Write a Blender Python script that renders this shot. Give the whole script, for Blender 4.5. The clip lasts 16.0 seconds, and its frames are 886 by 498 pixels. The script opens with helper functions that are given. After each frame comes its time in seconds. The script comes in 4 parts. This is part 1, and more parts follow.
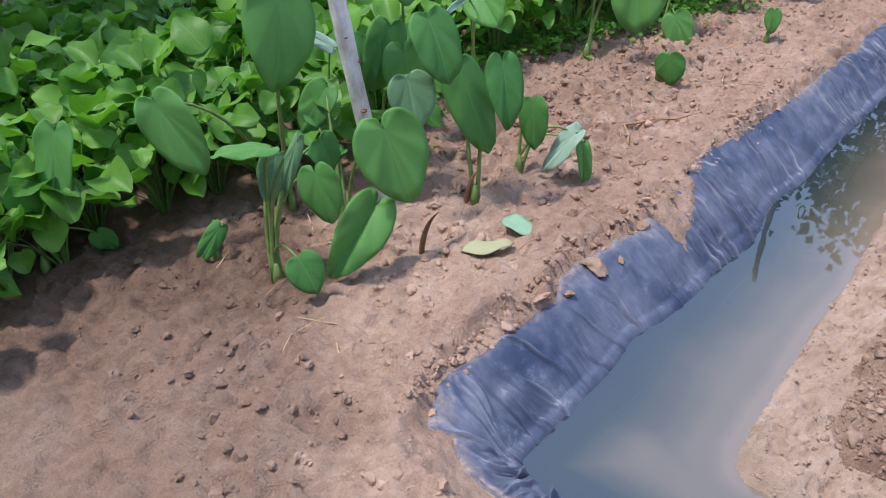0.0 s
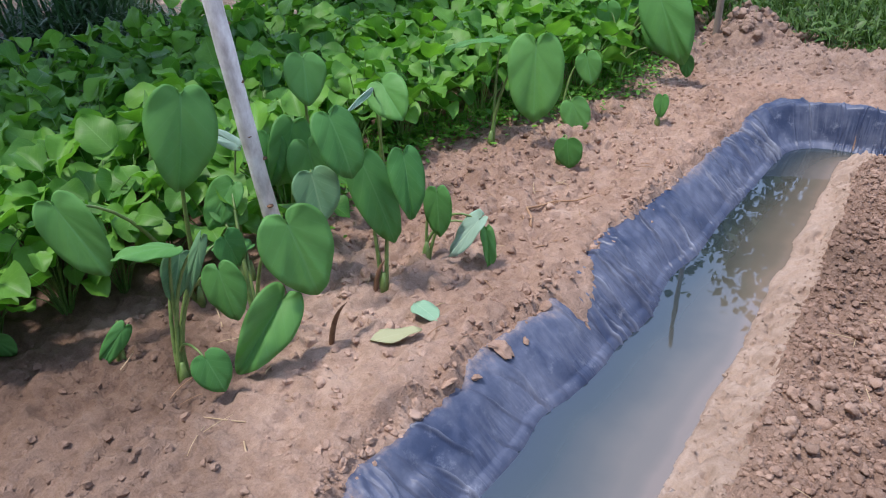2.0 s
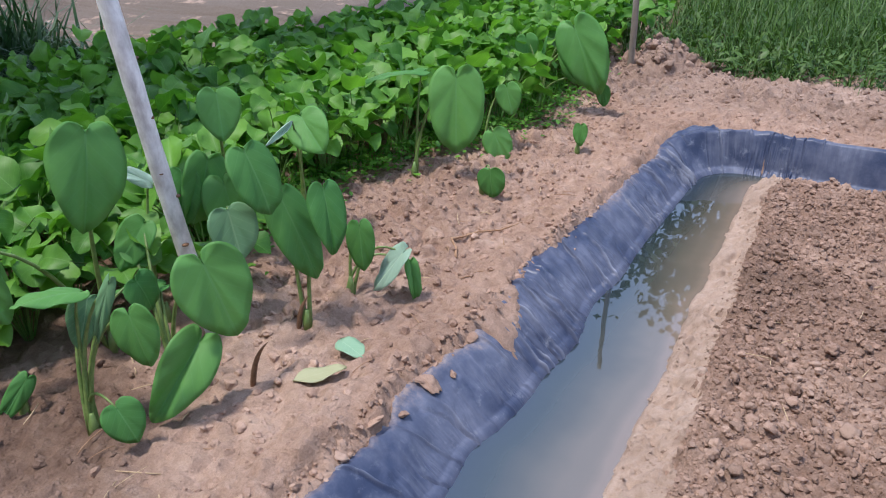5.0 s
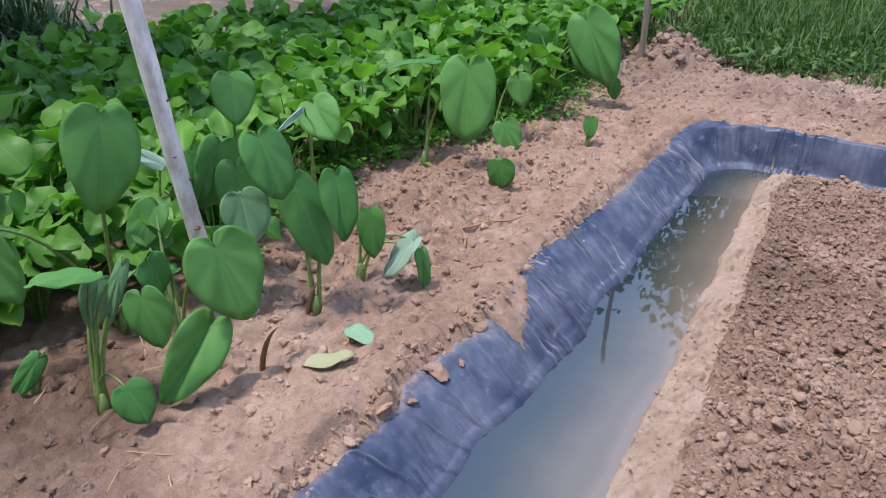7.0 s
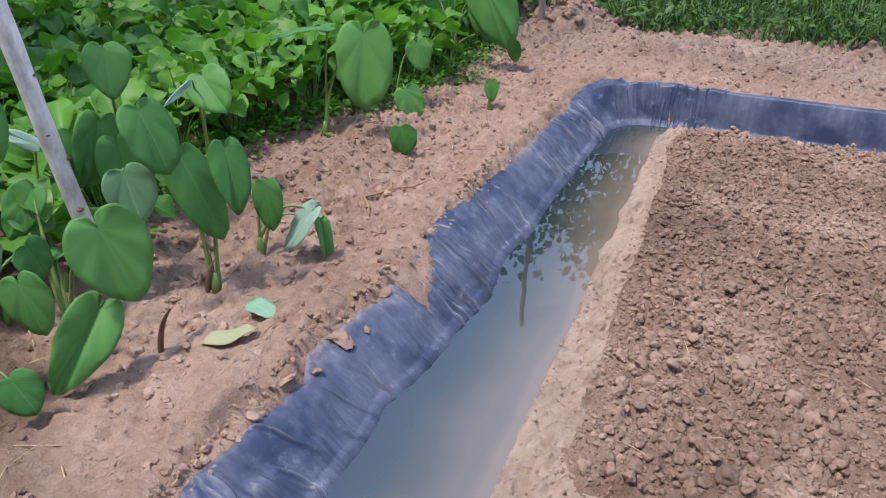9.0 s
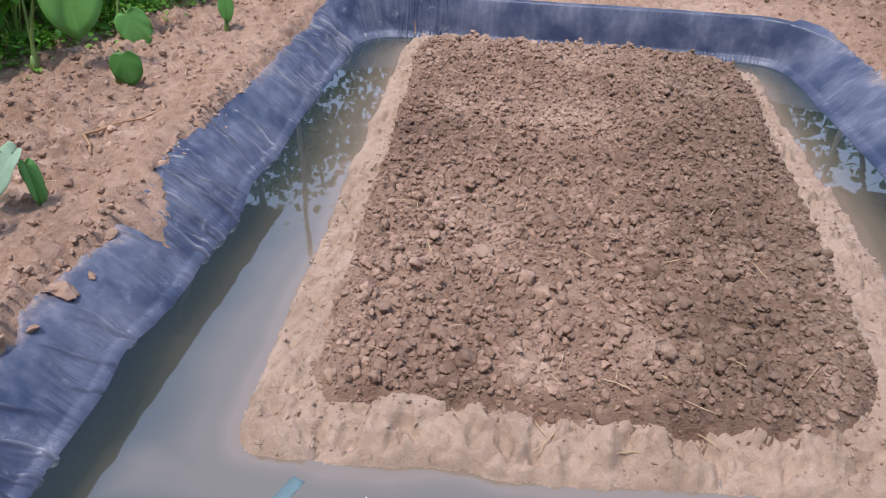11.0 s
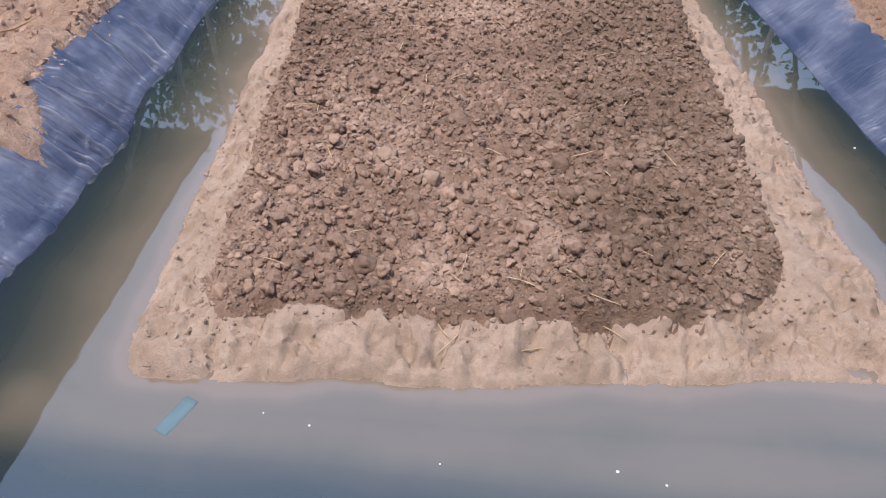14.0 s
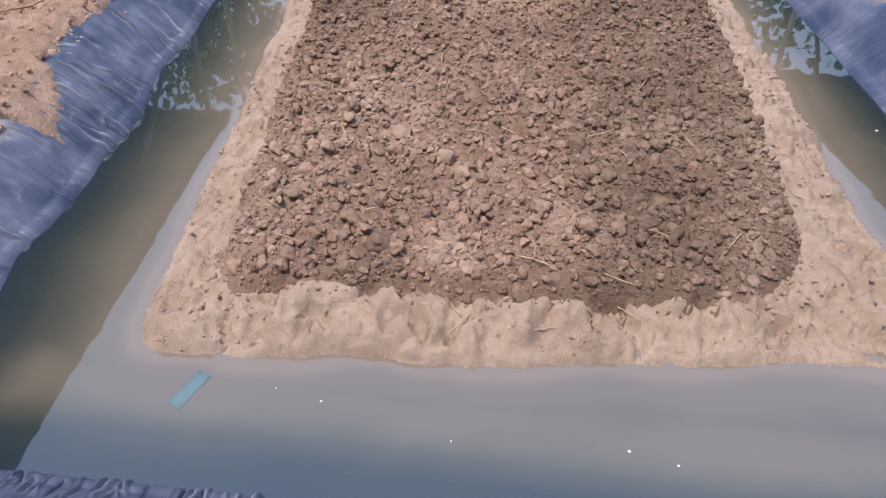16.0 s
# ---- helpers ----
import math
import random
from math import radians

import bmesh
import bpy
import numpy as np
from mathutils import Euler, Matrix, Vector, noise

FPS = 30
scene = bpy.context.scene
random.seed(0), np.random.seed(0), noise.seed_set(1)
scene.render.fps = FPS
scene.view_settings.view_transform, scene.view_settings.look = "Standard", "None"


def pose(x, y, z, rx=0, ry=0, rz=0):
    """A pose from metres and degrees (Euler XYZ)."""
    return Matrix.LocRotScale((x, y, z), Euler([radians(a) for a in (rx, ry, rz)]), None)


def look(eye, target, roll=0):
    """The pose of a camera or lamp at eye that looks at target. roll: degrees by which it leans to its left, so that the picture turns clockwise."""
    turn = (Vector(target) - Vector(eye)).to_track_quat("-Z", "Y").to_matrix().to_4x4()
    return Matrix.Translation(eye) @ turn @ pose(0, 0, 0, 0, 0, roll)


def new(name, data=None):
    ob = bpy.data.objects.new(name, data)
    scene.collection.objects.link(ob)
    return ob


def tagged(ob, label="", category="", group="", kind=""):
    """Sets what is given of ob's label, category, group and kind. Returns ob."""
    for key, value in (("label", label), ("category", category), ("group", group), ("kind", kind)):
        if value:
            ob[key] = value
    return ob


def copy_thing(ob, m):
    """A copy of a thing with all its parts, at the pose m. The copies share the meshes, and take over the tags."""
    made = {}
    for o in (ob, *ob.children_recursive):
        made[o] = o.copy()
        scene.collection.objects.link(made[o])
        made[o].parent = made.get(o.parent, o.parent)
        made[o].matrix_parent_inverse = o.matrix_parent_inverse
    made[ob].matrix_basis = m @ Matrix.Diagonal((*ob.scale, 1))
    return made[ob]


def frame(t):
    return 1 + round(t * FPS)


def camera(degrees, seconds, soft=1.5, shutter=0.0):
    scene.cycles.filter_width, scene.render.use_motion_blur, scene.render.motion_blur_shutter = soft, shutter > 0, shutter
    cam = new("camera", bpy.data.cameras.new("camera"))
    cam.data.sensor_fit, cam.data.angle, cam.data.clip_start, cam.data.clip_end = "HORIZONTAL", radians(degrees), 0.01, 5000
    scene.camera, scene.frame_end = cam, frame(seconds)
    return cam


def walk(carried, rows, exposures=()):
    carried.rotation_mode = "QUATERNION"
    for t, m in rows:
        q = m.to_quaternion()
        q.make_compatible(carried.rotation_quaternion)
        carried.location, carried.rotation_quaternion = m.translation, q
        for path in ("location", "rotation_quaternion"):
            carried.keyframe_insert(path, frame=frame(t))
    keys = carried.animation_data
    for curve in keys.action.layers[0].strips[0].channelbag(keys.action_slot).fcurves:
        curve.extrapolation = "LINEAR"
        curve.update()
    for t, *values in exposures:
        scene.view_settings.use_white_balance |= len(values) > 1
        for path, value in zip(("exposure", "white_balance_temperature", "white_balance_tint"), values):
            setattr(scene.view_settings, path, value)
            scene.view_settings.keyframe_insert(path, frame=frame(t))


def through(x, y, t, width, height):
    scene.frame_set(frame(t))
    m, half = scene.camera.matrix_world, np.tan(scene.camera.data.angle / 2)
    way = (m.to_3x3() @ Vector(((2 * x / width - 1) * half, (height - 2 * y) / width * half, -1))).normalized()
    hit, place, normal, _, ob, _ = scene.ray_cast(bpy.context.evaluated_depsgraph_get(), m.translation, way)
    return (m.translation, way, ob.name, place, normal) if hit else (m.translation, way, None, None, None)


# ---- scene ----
cam = camera(61.1, 16.0, 1.1)
PATH = [
    (0, (-0.321, -0.005, 1.404), (-1.509, 1.136, 0.268), -3.5),
    (0.5, (-0.303, -0.008, 1.454), (-1.529, 1.234, 0.476), -3.5),
    (1, (-0.287, -0.002, 1.461), (-1.482, 1.301, 0.526), -2.5),
    (1.5, (-0.274, 0.014, 1.467), (-1.429, 1.344, 0.521), -2.7),
    (2, (-0.252, 0.026, 1.461), (-1.366, 1.372, 0.486), -2.5),
    (2.5, (-0.232, 0.053, 1.451), (-1.288, 1.436, 0.465), -2.7),
    (3, (-0.2, 0.091, 1.438), (-1.134, 1.551, 0.439), -2.2),
    (3.5, (-0.194, 0.096, 1.438), (-1.105, 1.579, 0.452), -2.5),
    (4, (-0.205, 0.097, 1.45), (-1.088, 1.618, 0.497), -1.3),
    (4.5, (-0.232, 0.081, 1.461), (-1.202, 1.576, 0.553), -2.0),
    (7, (-0.267, 0.045, 1.455), (-1.252, 1.514, 0.522), -0.3),
    (7.5, (-0.258, 0.048, 1.455), (-1.218, 1.532, 0.52), -0.5),
    (8, (-0.253, 0.053, 1.444), (-1.203, 1.541, 0.504), -1.0),
    (8.5, (-0.235, 0.071, 1.427), (-1.142, 1.565, 0.455), -1.7),
    (9, (-0.2, 0.081, 1.423), (-0.998, 1.622, 0.428), -0.7),
    (9.5, (-0.163, 0.09, 1.409), (-0.831, 1.689, 0.411), 0.4),
    (10, (-0.117, 0.094, 1.382), (-0.677, 1.712, 0.349), -0.2),
    (10.2, (-0.096, 0.106, 1.377), (-0.586, 1.728, 0.315), 0.4),
    (12.3, (0.068, 0.216, 1.279), (-0.056, 1.783, 0.043), 0.8),
    (12.5, (0.083, 0.221, 1.273), (-0.024, 1.776, 0.02), 1.3),
    (13, (0.099, 0.219, 1.273), (-0.019, 1.756, 0.0), 1.2),
    (13.5, (0.098, 0.222, 1.264), (-0.017, 1.747, -0.025), 1.2),
    (14, (0.09, 0.226, 1.262), (-0.042, 1.728, -0.052), 1.0),
    (14.5, (0.095, 0.223, 1.262), (-0.082, 1.718, -0.054), -0.3),
    (15, (0.087, 0.222, 1.257), (-0.115, 1.709, -0.066), -0.7),
    (15.5, (0.088, 0.211, 1.256), (-0.109, 1.702, -0.063), -0.8),
    (16, (0.094, 0.221, 1.246), (-0.074, 1.693, -0.098), 0.6),
]
walk(cam, [(t, look(eye, target, roll)) for t, eye, target, roll in PATH], [(0.0, 0.86, 6100, 10), (2.0, 0.82, 6100, 10), (8.0, 0.82, 6100, 10), (9.5, 0.74, 6150, 10), (12.5, 0.80, 6430, 10), (16.0, 0.80, 6430, 10)])

# ---- light ----
world = bpy.data.worlds.new("overcast_sky")
scene.world = world
world.use_nodes = True
wn, wl = world.node_tree.nodes, world.node_tree.links
SUN_UP, SUN_TURN = radians(70), radians(222)
sky = wn.new("ShaderNodeTexSky")
sky.sky_type = "NISHITA"
sky.sun_disc = False
sky.sun_elevation, sky.sun_rotation = SUN_UP, SUN_TURN
sky.air_density, sky.dust_density, sky.ozone_density = 1.2, 1.0, 2.0
cloud = wn.new("ShaderNodeMix")
cloud.data_type = "RGBA"
cloud.inputs[0].default_value = 0.5
cloud.inputs[7].default_value = (5.7, 6.6, 9.0, 1.0)
wl.new(sky.outputs[0], cloud.inputs[6])
wl.new(cloud.outputs[2], wn["Background"].inputs[0])
wn["Background"].inputs[1].default_value = 0.125
sun = new("sun", bpy.data.lights.new("sun", "SUN"))
sun.data.energy, sun.data.angle, sun.data.color = 2.3, radians(6), (1.0, 0.91, 0.82)
sun.matrix_world = look((0, 0, 0), (-math.sin(SUN_TURN) * math.cos(SUN_UP), -math.cos(SUN_TURN) * math.cos(SUN_UP), -math.sin(SUN_UP)))


# ---- materials ----
def material(name):
    m = bpy.data.materials.new(name)
    m.use_nodes = True
    return m, m.node_tree.nodes, m.node_tree.links, m.node_tree.nodes["Principled BSDF"]


def rgb(c):
    return (*c, 1.0)


def noise_node(n, l, scale, detail=4.0, rough=0.6, vec=None):
    t = n.new("ShaderNodeTexNoise")
    t.inputs["Scale"].default_value, t.inputs["Detail"].default_value, t.inputs["Roughness"].default_value = scale, detail, rough
    if vec is not None:
        l.new(vec, t.inputs["Vector"])
    return t


def ramp(n, l, fac, stops):
    r = n.new("ShaderNodeValToRGB")
    e = r.color_ramp.elements
    e[0].position, e[0].color = stops[0][0], rgb(stops[0][1])
    e[1].position, e[1].color = stops[-1][0], rgb(stops[-1][1])
    for p, c in stops[1:-1]:
        k = e.new(p)
        k.color = rgb(c)
    l.new(fac, r.inputs[0])
    return r


def mix(n, l, fac, a, b, kind="MIX"):
    m = n.new("ShaderNodeMix")
    m.data_type, m.blend_type = "RGBA", kind
    for k, v in ((0, fac), (6, a), (7, b)):
        if isinstance(v, (int, float)):
            m.inputs[k].default_value = v
        elif isinstance(v, tuple):
            m.inputs[k].default_value = rgb(v)
        else:
            l.new(v, m.inputs[k])
    return m.outputs[2]


def bump(n, l, height, strength, distance, out):
    b = n.new("ShaderNodeBump")
    b.inputs["Strength"].default_value, b.inputs["Distance"].default_value = strength, distance
    l.new(height, b.inputs["Height"])
    l.new(b.outputs[0], out)
    return b


def soil(name, dark, mid, pale, broad=1.6, fine=26.0, rough=0.95, relief=0.006, random_tone=0.0, sand=False, speck=0.6, damp_shade=None):
    m, n, l, p = material(name)
    pos = n.new("ShaderNodeNewGeometry").outputs["Position"]
    a, b, c = noise_node(n, l, broad, 5, 0.6, pos), noise_node(n, l, fine, 6, 0.7, pos), noise_node(n, l, fine * 7, 4, 0.7, pos)
    ca = ramp(n, l, a.outputs[0], [(0.34, dark), (0.5, mid), (0.66, pale)])
    cb = ramp(n, l, b.outputs[0], [(0.3, dark), (0.52, mid), (0.72, pale)])
    col = mix(n, l, 0.5, ca.outputs[0], cb.outputs[0])
    cc = ramp(n, l, c.outputs[0], [(0.3, (0.6, 0.58, 0.56)), (0.6, (1.0, 1.0, 1.0))])
    col = mix(n, l, speck, col, cc.outputs[0], "MULTIPLY")
    if random_tone:
        info = n.new("ShaderNodeObjectInfo")
        isl = n.new("ShaderNodeNewGeometry")
        add = n.new("ShaderNodeMath")
        l.new(info.outputs["Random"], add.inputs[0]), l.new(isl.outputs["Random Per Island"], add.inputs[1])
        fr = n.new("ShaderNodeMath")
        fr.operation = "FRACT"
        l.new(add.outputs[0], fr.inputs[0])
        tone = ramp(n, l, fr.outputs[0], [(0.0, (1 - random_tone,) * 3), (1.0, (1 + random_tone * 0.6,) * 3)])
        col = mix(n, l, 1.0, col, tone.outputs[0], "MULTIPLY")
    if sand:
        # paler, greyer sand beyond the vegetable bed
        sx = n.new("ShaderNodeSeparateXYZ")
        l.new(pos, sx.inputs[0])
        w = n.new("ShaderNodeMath")
        w.operation = "MULTIPLY_ADD"
        l.new(a.outputs[0], w.inputs[0])
        w.inputs[1].default_value = 1.2
        l.new(sx.outputs[0], w.inputs[2])
        r = n.new("ShaderNodeMapRange")
        for k, v in ((1, -3.6), (2, -4.3), (3, 0.0), (4, 1.0)):
            r.inputs[k].default_value = v
        l.new(w.outputs[0], r.inputs[0])
        pale_sand = mix(n, l, b.outputs[0], (0.24, 0.19, 0.155), (0.36, 0.295, 0.245))
        col = mix(n, l, r.outputs[0], col, pale_sand)
    if damp_shade:
        # damp earth and painted corner shade where ax * x + ay * y goes from the first to the second value, with a
        # wandering edge
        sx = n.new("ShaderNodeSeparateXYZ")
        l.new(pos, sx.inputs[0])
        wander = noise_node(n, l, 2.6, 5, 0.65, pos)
        for ax, ay, dry, dark_at, tint in damp_shade:
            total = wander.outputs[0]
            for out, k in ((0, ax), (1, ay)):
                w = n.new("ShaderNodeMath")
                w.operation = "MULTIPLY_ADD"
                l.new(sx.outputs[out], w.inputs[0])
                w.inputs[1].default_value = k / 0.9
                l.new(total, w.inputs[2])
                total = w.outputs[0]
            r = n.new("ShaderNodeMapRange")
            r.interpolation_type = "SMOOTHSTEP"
            for k, v in ((1, dry / 0.9 + 0.5), (2, dark_at / 0.9 + 0.5), (3, 0.0), (4, 1.0)):
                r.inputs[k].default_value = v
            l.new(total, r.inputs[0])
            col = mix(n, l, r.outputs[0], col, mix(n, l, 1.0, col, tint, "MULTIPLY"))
        # pale dust dried on in small patches
        patch = ramp(n, l, noise_node(n, l, 3.4, 4, 0.6, pos).outputs[0], [(0.59, (0, 0, 0)), (0.69, (0.6,) * 3)])
        col = mix(n, l, patch.outputs[0], col, pale)
    l.new(col, p.inputs["Base Color"])
    p.inputs["Roughness"].default_value = rough
    p.inputs["Specular IOR Level"].default_value = 0.25
    h = mix(n, l, 0.28, b.outputs[0], c.outputs[0])
    bump(n, l, h, 0.9, relief, p.inputs["Normal"])
    return m


def leaf_material(name, dark, light, vein, rough=0.45, veins=11.0, vein_fac=0.5, through=0.3):
    """UV: x runs from the notch to the tip, y across, with the midrib at one half."""
    m, n, l, p = material(name)
    uv = n.new("ShaderNodeUVMap").outputs[0]
    sep = n.new("ShaderNodeSeparateXYZ")
    l.new(uv, sep.inputs[0])

    def math_node(op, a, b=None):
        k = n.new("ShaderNodeMath")
        k.operation = op
        for i, v in enumerate((a, b)):
            if v is None:
                continue
            if isinstance(v, (int, float)):
                k.inputs[i].default_value = v
            else:
                l.new(v, k.inputs[i])
        return k.outputs[0]

    side = math_node("ABSOLUTE", math_node("SUBTRACT", sep.outputs[1], 0.5))
    rib = math_node("LESS_THAN", side, 0.016)
    lat = math_node("FRACT", math_node("MULTIPLY", math_node("SUBTRACT", sep.outputs[0], math_node("MULTIPLY", side, 0.75)), veins))
    lat = math_node("MULTIPLY", math_node("LESS_THAN", lat, 0.09), 0.45)
    line = math_node("MULTIPLY", math_node("MAXIMUM", rib, lat), vein_fac)
    info = n.new("ShaderNodeObjectInfo").outputs["Random"]
    isl = n.new("ShaderNodeNewGeometry")
    tone = math_node("FRACT", math_node("ADD", info, isl.outputs["Random Per Island"]))
    patch = noise_node(n, l, 22.0, 3, 0.6, isl.outputs["Position"])
    f = math_node("ADD", math_node("MULTIPLY", tone, 0.7), math_node("MULTIPLY", patch.outputs[0], 0.45))
    col = ramp(n, l, f, [(0.1, dark), (1.0, light)]).outputs[0]
    col = mix(n, l, line, col, vein)
    l.new(col, p.inputs["Base Color"])
    p.inputs["Roughness"].default_value = rough
    p.inputs["Specular IOR Level"].default_value = 0.4
    bump(n, l, math_node("ADD", line, math_node("MULTIPLY", patch.outputs[0], 0.4)), 0.35, 0.003, p.inputs["Normal"])
    tr = n.new("ShaderNodeBsdfTranslucent")
    l.new(mix(n, l, 1.0, col, (1.0, 1.15, 0.5), "MULTIPLY"), tr.inputs[0])
    ms = n.new("ShaderNodeMixShader")
    ms.inputs[0].default_value = through
    l.new(p.outputs[0], ms.inputs[1]), l.new(tr.outputs[0], ms.inputs[2])
    l.new(ms.outputs[0], n["Material Output"].inputs[0])
    return m


def plain(name, dark, light, scale=30.0, rough=0.7, relief=0.002, stretch=(1, 1, 1)):
    m, n, l, p = material(name)
    tc = n.new("ShaderNodeTexCoord")
    mp = n.new("ShaderNodeMapping")
    mp.inputs["Scale"].default_value = stretch
    l.new(tc.outputs["Object"], mp.inputs[0])
    a = noise_node(n, l, scale, 5, 0.65, mp.outputs[0])
    l.new(ramp(n, l, a.outputs[0], [(0.3, dark), (0.7, light)]).outputs[0], p.inputs["Base Color"])
    p.inputs["Roughness"].default_value = rough
    bump(n, l, a.outputs[0], 0.5, relief, p.inputs["Normal"])
    return m


DAMP = [(1, 0, 0.1, 0.5, (0.77, 0.78, 0.77))]
# second and last rows put dimming towards the view's corners into the soil colour
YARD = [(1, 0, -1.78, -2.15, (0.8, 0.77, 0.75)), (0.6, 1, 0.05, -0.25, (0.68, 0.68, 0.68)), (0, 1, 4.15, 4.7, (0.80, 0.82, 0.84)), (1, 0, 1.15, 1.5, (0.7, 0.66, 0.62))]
M_GROUND = soil("sandy_clay", (0.24, 0.148, 0.105), (0.475, 0.315, 0.234), (0.62, 0.445, 0.35), 1.3, 26.0, relief=0.034, sand=True, damp_shade=YARD)
M_BANK = soil("smooth_mud", (0.32, 0.228, 0.172), (0.44, 0.322, 0.25), (0.515, 0.39, 0.312), 6.0, 40.0, relief=0.012, speck=0.5)
M_TOPSOIL = soil("loose_topsoil", (0.145, 0.092, 0.067), (0.32, 0.207, 0.153), (0.455, 0.32, 0.247), 1.7, 34.0, relief=0.02, damp_shade=DAMP)
M_CLOD = soil("soil_clod", (0.18, 0.113, 0.083), (0.345, 0.226, 0.168), (0.465, 0.33, 0.255), 1.7, 60.0, relief=0.006, random_tone=0.28, damp_shade=DAMP)
M_CLAYCLOD = soil("clay_clod", (0.235, 0.145, 0.105), (0.435, 0.29, 0.217), (0.57, 0.405, 0.317), 1.3, 60.0, relief=0.006, random_tone=0.2, damp_shade=YARD)
M_TARO = leaf_material("taro_leaf", (0.09, 0.285, 0.07), (0.195, 0.44, 0.115), (0.22, 0.46, 0.19), 0.55, 6.0, 0.32, 0.42)
M_TARO_MID = leaf_material("taro_grey_green_leaf", (0.10, 0.25, 0.11), (0.21, 0.38, 0.19), (0.30, 0.46, 0.26), 0.6, 6.0, 0.5, 0.25)
M_TARO_FALLEN = leaf_material("taro_fallen_leaf", (0.20, 0.37, 0.22), (0.32, 0.50, 0.34), (0.42, 0.58, 0.40), 0.55, 7.0, 0.5, 0.2)
M_TARO_BACK = leaf_material("taro_pale_leaf", (0.26, 0.42, 0.30), (0.46, 0.62, 0.50), (0.55, 0.68, 0.52), 0.5, 8.0, 0.5, 0.2)
M_CROP = leaf_material("crop_leaf", (0.038, 0.145, 0.02), (0.195, 0.42, 0.055), (0.22, 0.43, 0.12), 0.5, 7.0, 0.35, 0.38)
M_TREE = leaf_material("tree_leaf", (0.018, 0.045, 0.014), (0.06, 0.12, 0.035), (0.07, 0.13, 0.04), 0.5, 7.0, 0.2, 0.25)
M_STEM = plain("green_stem", (0.07, 0.16, 0.03), (0.16, 0.28, 0.06), 40, 0.5)
M_TAROSTEM = plain("taro_stem", (0.09, 0.17, 0.04), (0.22, 0.30, 0.09), 30, 0.45)
M_POLE = plain("whitish_pole", (0.50, 0.47, 0.44), (0.97, 0.96, 0.94), 26, 0.75, 0.005, (1, 1, 0.45))
M_STAKE = plain("grey_wood", (0.17, 0.135, 0.105), (0.34, 0.285, 0.235), 20, 0.8, 0.004, (1, 1, 0.2))
M_TWIG = plain("dry_twig", (0.25, 0.13, 0.07), (0.46, 0.29, 0.17), 40, 0.8)
M_STRAW = plain("dry_straw", (0.40, 0.28, 0.16), (0.6, 0.45, 0.29), 40, 0.8)
M_BARK = plain("dark_bark", (0.02, 0.017, 0.013), (0.06, 0.05, 0.04), 20, 0.9, 0.01)
M_GRASS = leaf_material("grass_blade", (0.022, 0.068, 0.013), (0.115, 0.205, 0.044), (0.16, 0.30, 0.08), 0.5, 1.0, 0.2, 0.3)
M_TUFT = leaf_material("dark_grass", (0.015, 0.05, 0.02), (0.06, 0.14, 0.05), (0.05, 0.1, 0.03), 0.5, 1.0, 0.2, 0.2)
M_DARKSHEET = plain("dark_sheet", (0.010, 0.014, 0.012), (0.02, 0.026, 0.022), 6, 0.9)
M_SCRAP = plain("pale_blue_plastic", (0.15, 0.27, 0.33), (0.22, 0.36, 0.41), 20, 0.7)
M_SCRAP.node_tree.nodes["Principled BSDF"].inputs["Alpha"].default_value = 0.4
M_FOAM = plain("whitish_foam", (0.55, 0.55, 0.53), (0.75, 0.75, 0.72), 40, 0.7)
M_DEADLEAF = leaf_material("yellowed_leaf", (0.34, 0.34, 0.18), (0.43, 0.43, 0.26), (0.47, 0.46, 0.30), 0.6, 8.0, 0.4, 0.1)
M_BUD = plain("brown_sheath", (0.10, 0.05, 0.025), (0.24, 0.13, 0.07), 40, 0.7)


